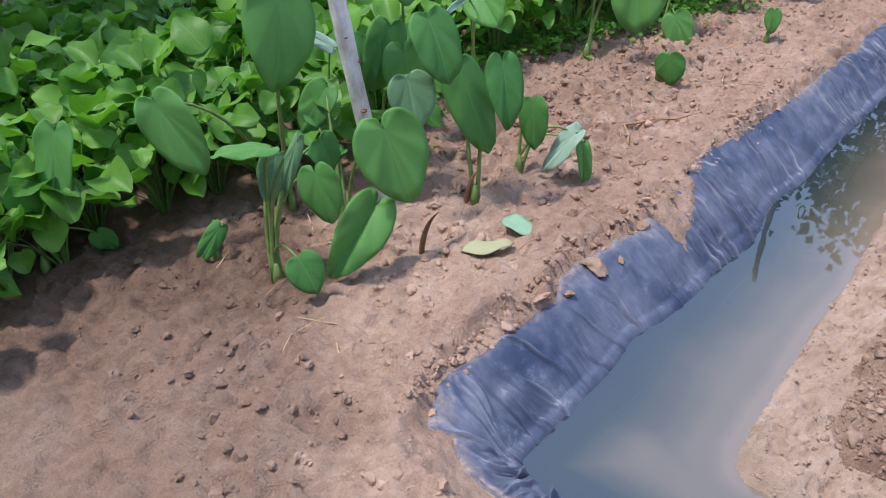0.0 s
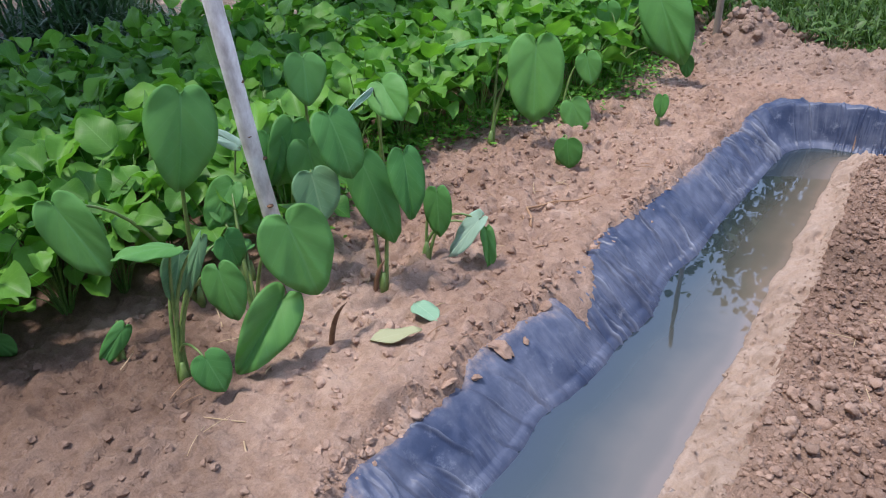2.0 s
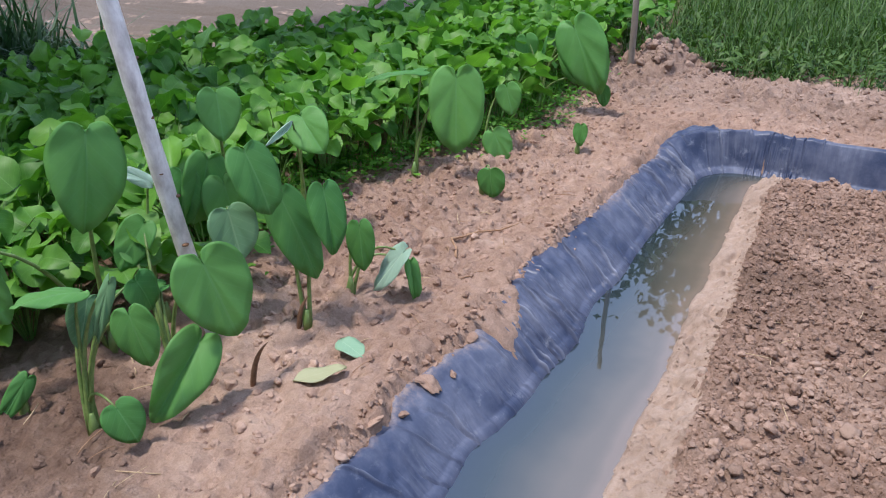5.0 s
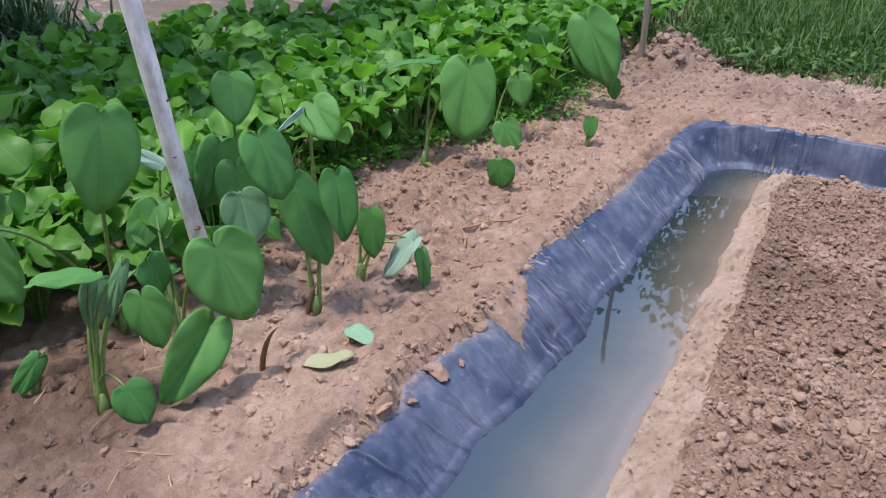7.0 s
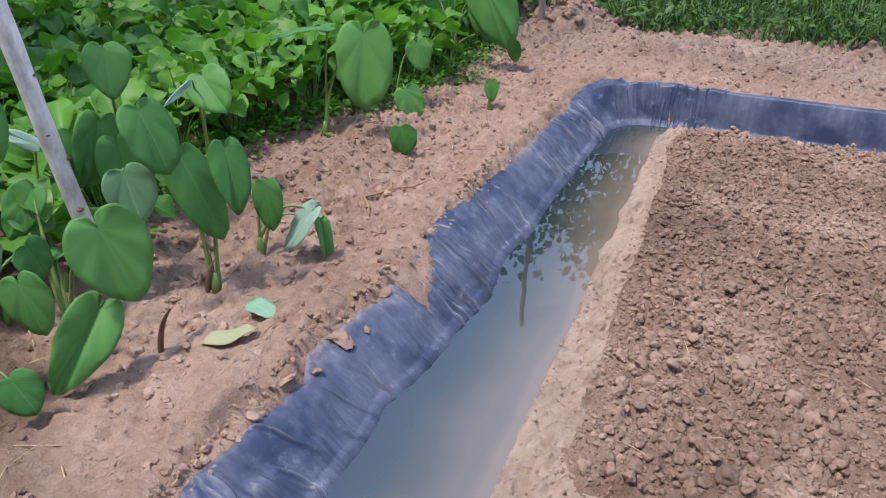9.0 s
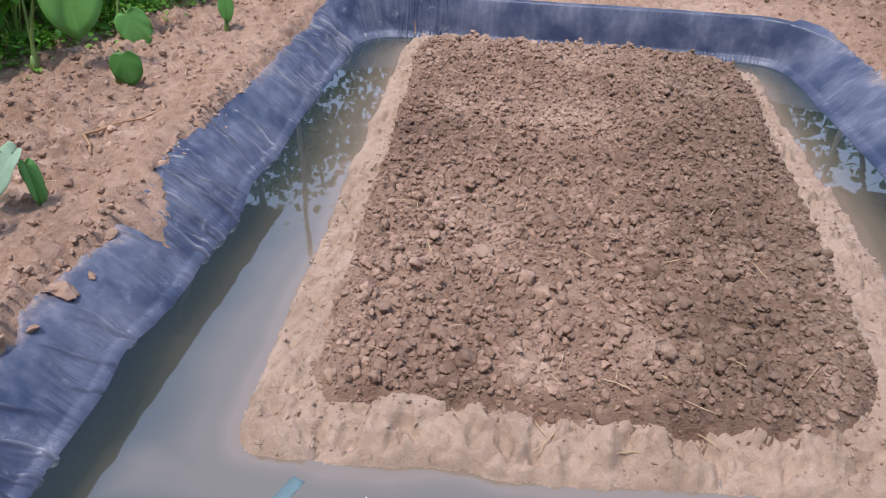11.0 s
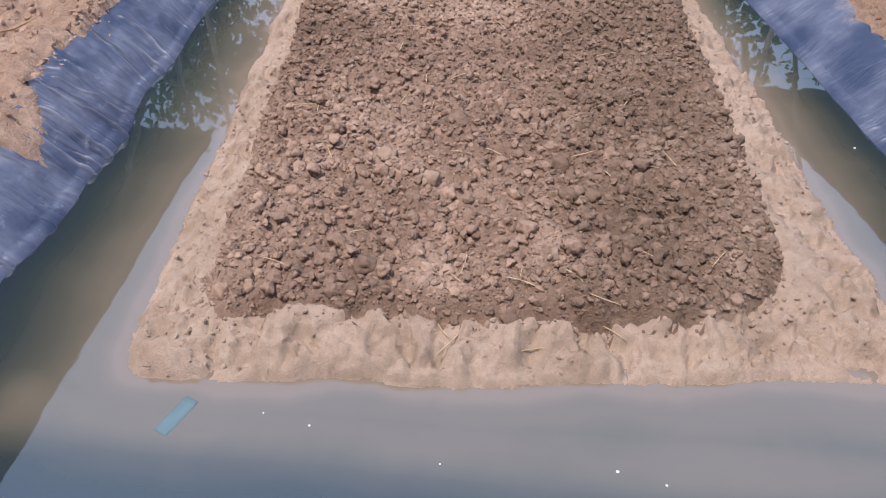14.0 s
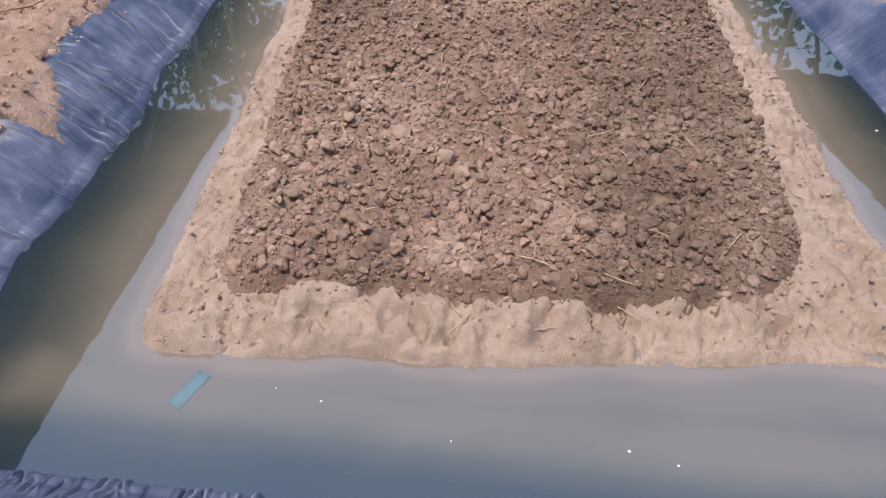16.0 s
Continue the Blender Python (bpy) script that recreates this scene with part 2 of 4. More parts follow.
def liner_material():
    """UV: x along the trench, y from the waterline (0) to the upper edge (1)."""
    m, n, l, p = material("black_pond_liner")
    pos = n.new("ShaderNodeNewGeometry").outputs["Position"]
    uv = n.new("ShaderNodeUVMap").outputs[0]
    a, b = noise_node(n, l, 4.5, 6, 0.65, pos), noise_node(n, l, 70.0, 4, 0.7, pos)
    mp = n.new("ShaderNodeMapping")
    mp.inputs["Scale"].default_value = (34.0, 2.0, 1.0)
    l.new(uv, mp.inputs[0])
    rub = noise_node(n, l, 1.0, 4, 0.6, mp.outputs[0])
    dust = ramp(n, l, a.outputs[0], [(0.40, (0, 0, 0)), (0.66, (1, 1, 1))])
    rubbed = ramp(n, l, rub.outputs[0], [(0.45, (0.45,) * 3), (0.75, (0.9,) * 3)])
    f = mix(n, l, 1.0, dust.outputs[0], rubbed.outputs[0], "MULTIPLY")
    col = mix(n, l, f, (0.034, 0.047, 0.096), (0.20, 0.215, 0.285))
    # fold crests paled: rubbed dust, and the gloss on ridges put into the colour
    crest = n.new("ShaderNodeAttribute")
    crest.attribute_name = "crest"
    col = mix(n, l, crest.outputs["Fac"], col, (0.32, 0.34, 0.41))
    # fine gathered creases in bundles, running up from the water
    mp2 = n.new("ShaderNodeMapping")
    mp2.inputs["Scale"].default_value = (62.0, 1.1, 1.0)
    l.new(uv, mp2.inputs[0])
    fine = noise_node(n, l, 1.0, 2, 0.5, mp2.outputs[0])
    bundle = ramp(n, l, noise_node(n, l, 5.5, 2, 0.5, pos).outputs[0], [(0.47, (0.0,) * 3), (0.62, (1, 1, 1))])
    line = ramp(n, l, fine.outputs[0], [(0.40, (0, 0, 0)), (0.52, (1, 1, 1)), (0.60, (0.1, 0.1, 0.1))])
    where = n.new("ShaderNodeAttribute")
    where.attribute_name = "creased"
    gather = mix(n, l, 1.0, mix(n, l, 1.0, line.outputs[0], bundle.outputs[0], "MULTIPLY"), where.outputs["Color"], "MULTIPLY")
    # crease lines paled too, with dust and a painted highlight together
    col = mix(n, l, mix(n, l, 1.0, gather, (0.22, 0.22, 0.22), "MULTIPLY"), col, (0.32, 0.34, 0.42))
    # whitish scuffs and splashes of dried mud
    scuff = ramp(n, l, noise_node(n, l, 17.0, 6, 0.75, pos).outputs[0], [(0.57, (0, 0, 0)), (0.69, (0.5,) * 3)])
    col = mix(n, l, mix(n, l, 1.0, scuff.outputs[0], where.outputs["Color"], "MULTIPLY"), col, (0.36, 0.38, 0.44))
    # dried mud smeared over the upper edge
    sep = n.new("ShaderNodeSeparateXYZ")
    l.new(uv, sep.inputs[0])
    w = n.new("ShaderNodeMath")
    w.operation = "MULTIPLY_ADD"
    l.new(a.outputs[0], w.inputs[0])
    w.inputs[1].default_value = 1.3
    l.new(sep.outputs[1], w.inputs[2])
    r = n.new("ShaderNodeMapRange")
    for k, v in ((1, 1.42), (2, 1.72), (3, 0.0), (4, 0.85)):
        r.inputs[k].default_value = v
    l.new(w.outputs[0], r.inputs[0])
    mud = mix(n, l, b.outputs[0], (0.26, 0.18, 0.14), (0.44, 0.33, 0.26))
    col = mix(n, l, mix(n, l, 1.0, r.outputs[0], ramp(n, l, b.outputs[0], [(0.35, (0, 0, 0)), (0.6, (1, 1, 1))]).outputs[0], "MULTIPLY"), col, mud)
    l.new(col, p.inputs["Base Color"])
    ro = ramp(n, l, a.outputs[0], [(0.3, (0.33,) * 3), (0.75, (0.55,) * 3)])
    l.new(ro.outputs[0], p.inputs["Roughness"])
    p.inputs["Specular IOR Level"].default_value = 0.45
    bump(n, l, mix(n, l, 0.35, mix(n, l, 0.3, a.outputs[0], b.outputs[0]), gather), 0.6, 0.008, p.inputs["Normal"])
    return m


def water_material():
    """Murky water under a Fresnel mirror: silty tan over the mud's slope, dark green-grey over the deep side of the liner."""
    m, n, l, p = material("murky_water")
    pos = n.new("ShaderNodeNewGeometry").outputs["Position"]
    a = noise_node(n, l, 2.2, 4, 0.5, pos)
    deep = n.new("ShaderNodeAttribute")
    deep.attribute_name = "silt"
    add = n.new("ShaderNodeMath")
    add.operation = "MULTIPLY_ADD"
    l.new(a.outputs[0], add.inputs[0])
    add.inputs[1].default_value = 0.5
    l.new(deep.outputs["Fac"], add.inputs[2])
    half = n.new("ShaderNodeMath")
    half.operation = "MULTIPLY"
    half.inputs[1].default_value = 0.5
    l.new(add.outputs[0], half.inputs[0])
    col = ramp(n, l, half.outputs[0], [(0.12, (0.018, 0.028, 0.044)), (0.27, (0.030, 0.040, 0.041)), (0.40, (0.072, 0.070, 0.058)), (0.52, (0.135, 0.114, 0.088)), (0.72, (0.16, 0.130, 0.10)), (0.95, (0.195, 0.15, 0.115))])
    body = n.new("ShaderNodeBsdfDiffuse")
    l.new(col.outputs[0], body.inputs[0])
    gl = n.new("ShaderNodeBsdfGlossy")
    gl.inputs["Roughness"].default_value = 0.015
    fr = n.new("ShaderNodeFresnel")
    fr.inputs[0].default_value = 1.95
    gl.inputs["Color"].default_value = (0.88, 0.94, 1.0, 1.0)
    top = n.new("ShaderNodeMixShader")
    l.new(fr.outputs[0], top.inputs[0]), l.new(body.outputs[0], top.inputs[1]), l.new(gl.outputs[0], top.inputs[2])
    w = noise_node(n, l, 6.0, 2, 0.5, pos)
    b = n.new("ShaderNodeBump")
    b.inputs["Strength"].default_value, b.inputs["Distance"].default_value = 0.04, 0.01
    l.new(w.outputs[0], b.inputs["Height"])
    l.new(b.outputs[0], gl.inputs["Normal"])
    l.new(top.outputs[0], n["Material Output"].inputs[0])
    return m


M_LINER, M_WATER = liner_material(), water_material()


# ---- mesh helpers ----
def part(name, bm, mat, parent=None, label="", smooth=True):
    me = bpy.data.meshes.new(name)
    bm.to_mesh(me)
    bm.free()
    return part_of(name, me, mat, parent, label, smooth)


def part_of(name, me, mat, parent=None, label="", smooth=True):
    if mat is not None and not me.materials:
        me.materials.append(mat)
    if smooth and me.polygons:
        me.polygons.foreach_set("use_smooth", [True] * len(me.polygons))
    ob = new(name, me)
    ob.parent = parent
    if label:
        ob["label"] = label
    return ob


def mesh_from(name, verts, faces, uvs=None):
    """verts (n, 3), faces (m, 3 or 4) arrays."""
    me = bpy.data.meshes.new(name)
    me.from_pydata(np.asarray(verts).tolist(), [], [tuple(f) for f in np.asarray(faces).tolist()] if not isinstance(faces, list) else faces)
    if uvs is not None:
        lay = me.uv_layers.new(name="UVMap")
        idx = np.empty(len(me.loops), int)
        me.loops.foreach_get("vertex_index", idx)
        lay.data.foreach_set("uv", np.asarray(uvs)[idx].ravel())
    me.update()
    return me


def hash2(ix, iy, seed):
    v = np.sin(ix * 127.1 + iy * 311.7 + seed * 74.7) * 43758.5453
    return v - np.floor(v)


def vnoise(x, y, scale, seed=0):
    """Smooth value noise in [-1, 1]; scale: cells per metre."""
    x, y = np.asarray(x) * scale, np.asarray(y) * scale
    ix, iy = np.floor(x), np.floor(y)
    fx, fy = x - ix, y - iy
    fx, fy = fx * fx * (3 - 2 * fx), fy * fy * (3 - 2 * fy)
    a, b = hash2(ix, iy, seed), hash2(ix + 1, iy, seed)
    c, d = hash2(ix, iy + 1, seed), hash2(ix + 1, iy + 1, seed)
    return 2 * ((a * (1 - fx) + b * fx) * (1 - fy) + (c * (1 - fx) + d * fx) * fy) - 1


def fbm(x, y, scale, octaves=4, seed=0, gain=0.55):
    out, amp, tot = 0, 1.0, 0
    for k in range(octaves):
        out = out + amp * vnoise(x + 3.7 * k, y - 1.9 * k, scale * 2**k, seed + k)
        tot += amp
        amp *= gain
    return out / tot


def lumps(x, y, scale, seed=0):
    """Rounded lumps in [0, 1], one or none in each cell."""
    x, y = np.asarray(x) * scale, np.asarray(y) * scale
    ix, iy = np.floor(x), np.floor(y)
    out = np.zeros_like(x)
    for dx in (-1, 0, 1):
        for dy in (-1, 0, 1):
            cx, cy = ix + dx, iy + dy
            px, py = cx + 0.15 + 0.7 * hash2(cx, cy, seed), cy + 0.15 + 0.7 * hash2(cx, cy, seed + 5)
            r = 0.25 + 0.5 * hash2(cx, cy, seed + 9) ** 2
            d = ((x - px) ** 2 + (y - py) ** 2) / r**2
            out = np.maximum(out, np.sqrt(np.clip(1 - d, 0, 1)) * r)
    return out


def step(a, b, x):
    t = np.clip((x - a) / (b - a), 0, 1)
    return t * t * (3 - 2 * t)


def rounded_outline(corners, radius, per_side=90, per_corner=22):
    """A closed outline, counter-clockwise, with rounded corners, as an (n, 2) array."""
    pts, n = [], len(corners)
    for i in range(n):
        p, c, q = (np.array(corners[k % n], float) for k in (i - 1, i, i + 1))
        r = radius[i]
        a, b = c + (p - c) / np.linalg.norm(p - c) * r, c + (q - c) / np.linalg.norm(q - c) * r
        for t in np.linspace(0, 1, per_corner, endpoint=False):
            pts.append((1 - t) ** 2 * a + 2 * t * (1 - t) * c + t * t * b)
        nxt = np.array(corners[(i + 1) % n], float)
        e = nxt + (c - nxt) / np.linalg.norm(c - nxt) * radius[(i + 1) % n]
        for t in np.linspace(0, 1, per_side, endpoint=False):
            pts.append(b + (e - b) * t)
    return np.array(pts)


def normals_of(loop):
    d = np.roll(loop, -1, 0) - np.roll(loop, 1, 0)
    d /= np.linalg.norm(d, axis=1)[:, None]
    return np.stack([d[:, 1], -d[:, 0]], 1)


def signed_distance(x, y, loop):
    """Distance to the outline, positive outside, for flat arrays; and the nearest sample."""
    nrm = normals_of(loop)
    lo, hi = loop.min(0) - 0.8, loop.max(0) + 0.8
    close = (x > lo[0]) & (x < hi[0]) & (y > lo[1]) & (y < hi[1])
    if len(x) > 2000 and not close.all():
        out, near = np.full(len(x), 3.0), np.zeros(len(x), int)
        if close.any():
            out[close], near[close] = signed_distance(x[close], y[close], loop)
        return out, near
    out, near = np.empty(len(x)), np.empty(len(x), int)
    for s in range(0, len(x), 2000):
        qx, qy = x[s : s + 2000], y[s : s + 2000]
        d2 = (qx[:, None] - loop[:, 0]) ** 2 + (qy[:, None] - loop[:, 1]) ** 2
        k = d2.argmin(1)
        out[s : s + 2000] = np.sqrt(d2[np.arange(len(k)), k]) * np.sign((qx - loop[k, 0]) * nrm[k, 0] + (qy - loop[k, 1]) * nrm[k, 1] + 1e-12)
        near[s : s + 2000] = k
    return out, near


def tube(bm, pts, radii, sides=7, cap=True):
    """A round tube through points, into bm."""
    pts = [Vector(p) for p in pts]
    rings = []
    for i, p in enumerate(pts):
        d = (pts[min(i + 1, len(pts) - 1)] - pts[max(i - 1, 0)]).normalized()
        u = d.orthogonal().normalized() if i == 0 else (u - d * u.dot(d)).normalized()
        v = d.cross(u)
        rings.append([bm.verts.new(p + float(radii[i]) * (math.cos(a) * u + math.sin(a) * v)) for a in (2 * math.pi * k / sides for k in range(sides))])
    for a, b in zip(rings, rings[1:]):
        for k in range(sides):
            bm.faces.new((a[k], a[(k + 1) % sides], b[(k + 1) % sides], b[k]))
    if cap:
        bm.faces.new(rings[0][::-1]), bm.faces.new(rings[-1])
    return bm


def bent(a, b, c, n=9):
    """Points on a bow from a to c that is drawn towards b."""
    a, b, c = Vector(a), Vector(b), Vector(c)
    return [(1 - t) ** 2 * a + 2 * t * (1 - t) * b + t * t * c for t in (k / (n - 1) for k in range(n))]


# ---- the trench: outlines ----
SHORE = rounded_outline([(-1.08, 0.84), (1.52, 0.86), (1.0, 3.99), (-1.17, 3.97)], [0.09, 0.2, 0.22, 0.3], 150, 30)
n_shore = normals_of(SHORE)
wob = 0.014 * fbm(SHORE[:, 0], SHORE[:, 1], 2.3, 3, 11)
# the west side bellies out and in where the sheet sags
west = (n_shore[:, 0] < -0.8) * 1.0
for at, half, out in ((1.43, 0.10, 0.022), (1.72, 0.2, -0.02), (2.06, 0.14, -0.032), (2.34, 0.12, 0.006), (2.60, 0.16, -0.016), (3.05, 0.2, 0.008)):
    wob = wob + west * out * np.exp(-(((SHORE[:, 1] - at) / half) ** 2))
SHORE = SHORE + n_shore * wob[:, None]
BED = rounded_outline([(-0.68, 1.165), (1.06, 1.35), (0.80, 3.88), (-0.89, 3.86)], [0.12, 0.16, 0.28, 0.14], 130, 24)
BED = BED + normals_of(BED) * (0.03 * fbm(BED[:, 0], BED[:, 1], 4.0, 4, 21, 0.7))[:, None]
LEVEL = 0.14


def bank_rise(d, y):
    """Height of the outer bank at the distance d outside the waterline: a slope, but almost upright at the far end."""
    far = step(3.75, 4.0, y)
    u = np.clip(d / (0.185 - 0.125 * far), 0, 1)
    return np.where(d > 0, (LEVEL + 0.035 * far * step(1.0, 0.2, d)) * u * (1.35 - 0.35 * u), -0.17 * step(0, 0.14, -d))


def mud_cover(x, y, d):
    """Where mud lies over the liner, 0 to 1: a ragged rim along the west bank, and one tongue that reaches down it."""
    edge = d + 0.035 * fbm(x, y, 7, 3, 141) + 0.032 * fbm(x, y, 26, 3, 143) + 0.012 * vnoise(x, y, 62, 149) + 0.06 * vnoise(x, y, 3.1, 145) * step(1.5, 1.2, y)
    tongue = 0.13 * np.clip((2.05 - y) / 0.24, 0, 1) ** 0.7 * step(1.775, 1.80, y) - 0.055 * np.exp(-(((y - 2.17) / 0.1) ** 2))
    return step(0.185, 0.205, edge + tongue) * step(-0.9, -1.0, x) * step(4.0, 3.8, y)


def ground_height(x, y, d, mud=True):
    z = bank_rise(d, y)
    rough = step(0.10, 0.22, d)
    near = np.clip(1.3 - np.hypot(x + 0.5, y - 2.5) / 14, 0.15, 1)
    clumpy = 0.75 + 0.8 * step(-1.45, -1.9, x) * step(1.3, 1.8, y) + 0.8 * step(4.25, 4.7, y)
    z = z + rough * (0.022 * fbm(x, y, 1.6, 4, 31) + near * (clumpy * (0.032 * fbm(x, y, 7.0, 4, 37, 0.7) + 0.034 * lumps(x, y, 9.0, 3) * step(-0.25, 0.3, vnoise(x, y, 2.6, 12)) + 0.028 * lumps(x, y, 17.0, 8) * step(-0.3, 0.2, vnoise(x, y, 4.1, 14)) + 0.016 * lumps(x, y, 33.0, 9) * step(-0.3, 0.2, vnoise(x, y, 5.3, 16))) + 0.02 * fbm(x, y, 30.0, 2, 5)))
    z = z + 0.03 * step(-1.75, -2.3, x) * step(8, 6, np.hypot(x + 3, y - 3))
    # a low ridge of thrown-up earth before the grass, and the heap at the stake
    z = z + 0.07 * np.exp(-(((y - 5.05 - 0.1 * np.sin(2.2 * x)) / 0.22) ** 2)) * step(-2.3, -1.6, x) * step(3.2, 2.4, x) * (0.6 + 0.5 * vnoise(x, y, 2.3, 41))
    q = ((x + 1.84) / 0.27) ** 2 + ((y - 5.27) / 0.22) ** 2
    z = z + (0.11 + 0.05 * vnoise(x, y, 9, 43) + 0.03 * vnoise(x, y, 21, 47)) * np.exp(-(q**1.7))
    if mud:
        z = z + mud_cover(x, y, d) * (0.034 + 0.010 * fbm(x, y, 24, 2, 147)) * step(0.42, 0.24, d)
    return z


def spaced(lo, hi, cell, far, grow=1.22):
    core = list(np.arange(lo, hi + cell / 2, cell))
    out, w, v = [], cell, hi
    while v < far:
        w *= grow
        v += w
        out.append(v)
    left, w, v = [], cell, lo
    while v > -far:
        w *= grow
        v -= w
        left.append(v)
    return np.array(left[::-1] + core + out)


def grid_mesh(name, xs, ys, height, keep=None):
    gx, gy = (a.ravel() for a in np.meshgrid(xs, ys))
    z = height(gx, gy)
    nx, ny = len(xs), len(ys)
    i = (np.arange(ny - 1)[:, None] * nx + np.arange(nx - 1)[None]).ravel()
    faces = np.stack([i, i + 1, i + nx + 1, i + nx], 1)
    if keep is not None:
        ok = keep(gx, gy)
        faces = faces[ok[faces].all(1)]
        used, inv = np.unique(faces, return_inverse=True)
        gx, gy, z, faces = gx[used], gy[used], z[used], inv.reshape(-1, 4)
    return mesh_from(name, np.stack([gx, gy, z], 1), faces)


# ---- ground ----
ground_mesh = grid_mesh("ground", spaced(-2.45, 1.6, 0.0105, 300), spaced(0.05, 5.3, 0.0105, 300), lambda x, y: ground_height(x, y, signed_distance(x, y, SHORE)[0]))
tagged(part_of("ground", ground_mesh, M_GROUND), "bare tan sandy clay ground with crumbly lumps and footprints", "ground", kind="structure")


def surface(x, y):
    x, y = np.atleast_1d(np.array(x, float)), np.atleast_1d(np.array(y, float))
    return ground_height(x, y, signed_distance(x, y, SHORE)[0])


# ---- plastic liner ----
def build_liner():
    nrm = normals_of(SHORE)
    n = len(SHORE)
    cols = np.r_[-0.20, -0.12, -0.06, np.linspace(-0.03, 0.208, 46)]
    # finer along the outline
    fine = 8
    t = np.arange(n * fine) / fine
    i0 = np.floor(t).astype(int)
    f = (t - i0)[:, None]
    P = SHORE[i0 % n] * (1 - f) + SHORE[(i0 + 1) % n] * f
    N = nrm[i0 % n] * (1 - f) + nrm[(i0 + 1) % n] * f
    N /= np.linalg.norm(N, axis=1)[:, None]
    run = np.cumsum(np.r_[0, np.linalg.norm(np.diff(P, axis=0), axis=1)])
    # ragged outer edge, with mud pulled over it in places
    reach = 0.2 + 0.045 * fbm(run, 0 * run, 2.2, 3, 51) + (0.022 * fbm(run, 0 * run + 5, 11, 3, 53) + 0.007 * vnoise(run, 0 * run + 5, 42, 54)) * np.where(N[:, 1] > 0.7, 0.3, 1.0)
    reach = reach * np.where(N[:, 1] < -0.7, 0.7, 1.0) * np.where(N[:, 1] > 0.8, 0.62, 1.0)
    reach = reach + 0.06 * np.exp(-(((P[:, 1] - 2.15) / 0.13) ** 2)) * (N[:, 0] < -0.7)
    # creases that run up the bank from the water: place, height, half width, slant, lower and upper end
    rnd = random.Random(17)
    creases, s = [], 0.0
    while s < run[-1]:
        s += rnd.uniform(0.009, 0.020) if float(vnoise(s, 1.5, 4.0, 75)) > 0.05 or rnd.random() < 0.3 else rnd.uniform(0.03, 0.12)
        lo = rnd.uniform(-0.04, -0.015) if rnd.random() < 0.75 else rnd.uniform(0.0, 0.08)
        creases.append((s, rnd.choice((1, 1, -0.9)) * rnd.uniform(0.3, 1.0) ** 1.5 * 0.025, rnd.uniform(0.0038, 0.008), rnd.uniform(-0.22, 0.22) + 0.4 * float(vnoise(s, 0.5, 1.7, 73)), lo, lo + rnd.uniform(0.06, 0.23)))
    panel = np.where(N[:, 1] > 0.7, 0.10 + 0.9 * step(-0.45, -0.85, P[:, 0]), 1.0) * np.where(N[:, 0] > 0.5, 0.1, 1.0) * np.clip(1.0 + 1.0 * vnoise(run, 0 * run + 2, 2.3, 59), 0.3, 1.6)
    vs, us, cs, ks = [], [], [], []
    for c in cols:
        share = max(c, 0) / 0.208
        d = c * np.where(c > 0, reach / 0.208, 1.0)
        x, y = P[:, 0] + N[:, 0] * d, P[:, 1] + N[:, 1] * d
        fold = 0 * run
        for s, high, half, slant, lo, hi in creases:
            if not lo - 0.02 < c < hi:
                continue
            at = s + slant * (c - 0.05) + 0.004 * math.sin(c * 38 + s * 50)
            a, b = np.searchsorted(run, (at - half, at + half))
            grow = math.sin(math.pi * min(max((c - lo + 0.02) / (hi - lo + 0.02), 0), 1) ** 0.6) ** 0.7
            fold[a:b] += high * grow * (1 - np.abs(run[a:b] - at) / half) ** 0.8
        tuck = float(step(0.80, 1.0, share))
        soft = 0.010 * fbm(run, d * 3, 7, 2, 63) + 0.007 * vnoise(x, y, 15, 67) + 0.004 * vnoise(x, y, 40, 68)
        z = bank_rise(d, y) + 0.022 * (1 - tuck) + panel * fold * (1 - tuck) + soft * min(1.0, max(0.0, (c + 0.05) / 0.1)) * np.minimum(panel, 1.0)
        bare = ground_height(x, y, d, False)
        z = np.where((d > 0.02) & (share < 0.9), np.maximum(z, bare + 0.004 - 0.012 * tuck), z)
        z = np.where(share >= 0.9, bare - 0.006 - 0.008 * share + 0.012 * np.maximum(vnoise(run, 0 * run, 6, 71), 0), z)
        vs.append(np.stack([x, y, z], 1))
        us.append(np.stack([run, share + 0 * run], 1))
        ks.append(np.clip(panel, 0, 1) ** 2 * (1 - 0.75 * share))
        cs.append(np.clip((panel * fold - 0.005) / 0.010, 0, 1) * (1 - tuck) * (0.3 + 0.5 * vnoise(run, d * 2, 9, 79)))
    V = np.concatenate(vs)
    m = n * fine
    k = np.arange(m)
    faces = np.concatenate([np.stack([a * m + k, a * m + (k + 1) % m, (a + 1) * m + (k + 1) % m, (a + 1) * m + k], 1) for a in range(len(cols) - 1)])
    root = tagged(new("pond_liner"), "wrinkled black plastic liner on the trench bank, dusty with mud", "plastic sheet")
    U, faces, C = np.concatenate(us), faces[:, ::-1], np.clip(np.concatenate(cs), 0, 0.85)
    K = np.concatenate(ks)
    side = np.argmax(np.stack([-N[:, 1], N[:, 0], N[:, 1], -N[:, 0]], 1), 1)
    which = side[faces[:, 0] % m]
    for q, label in enumerate(("", "smooth blue-black panel with a scum line", "smooth blue-black panel", "creased dusty panel with a ragged muddy edge")):
        f = faces[which == q]
        used, inv = np.unique(f, return_inverse=True)
        me = mesh_from("panel", V[used], inv.reshape(-1, 4), U[used])
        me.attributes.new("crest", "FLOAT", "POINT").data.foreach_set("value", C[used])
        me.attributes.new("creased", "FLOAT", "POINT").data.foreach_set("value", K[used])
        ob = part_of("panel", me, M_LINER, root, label)
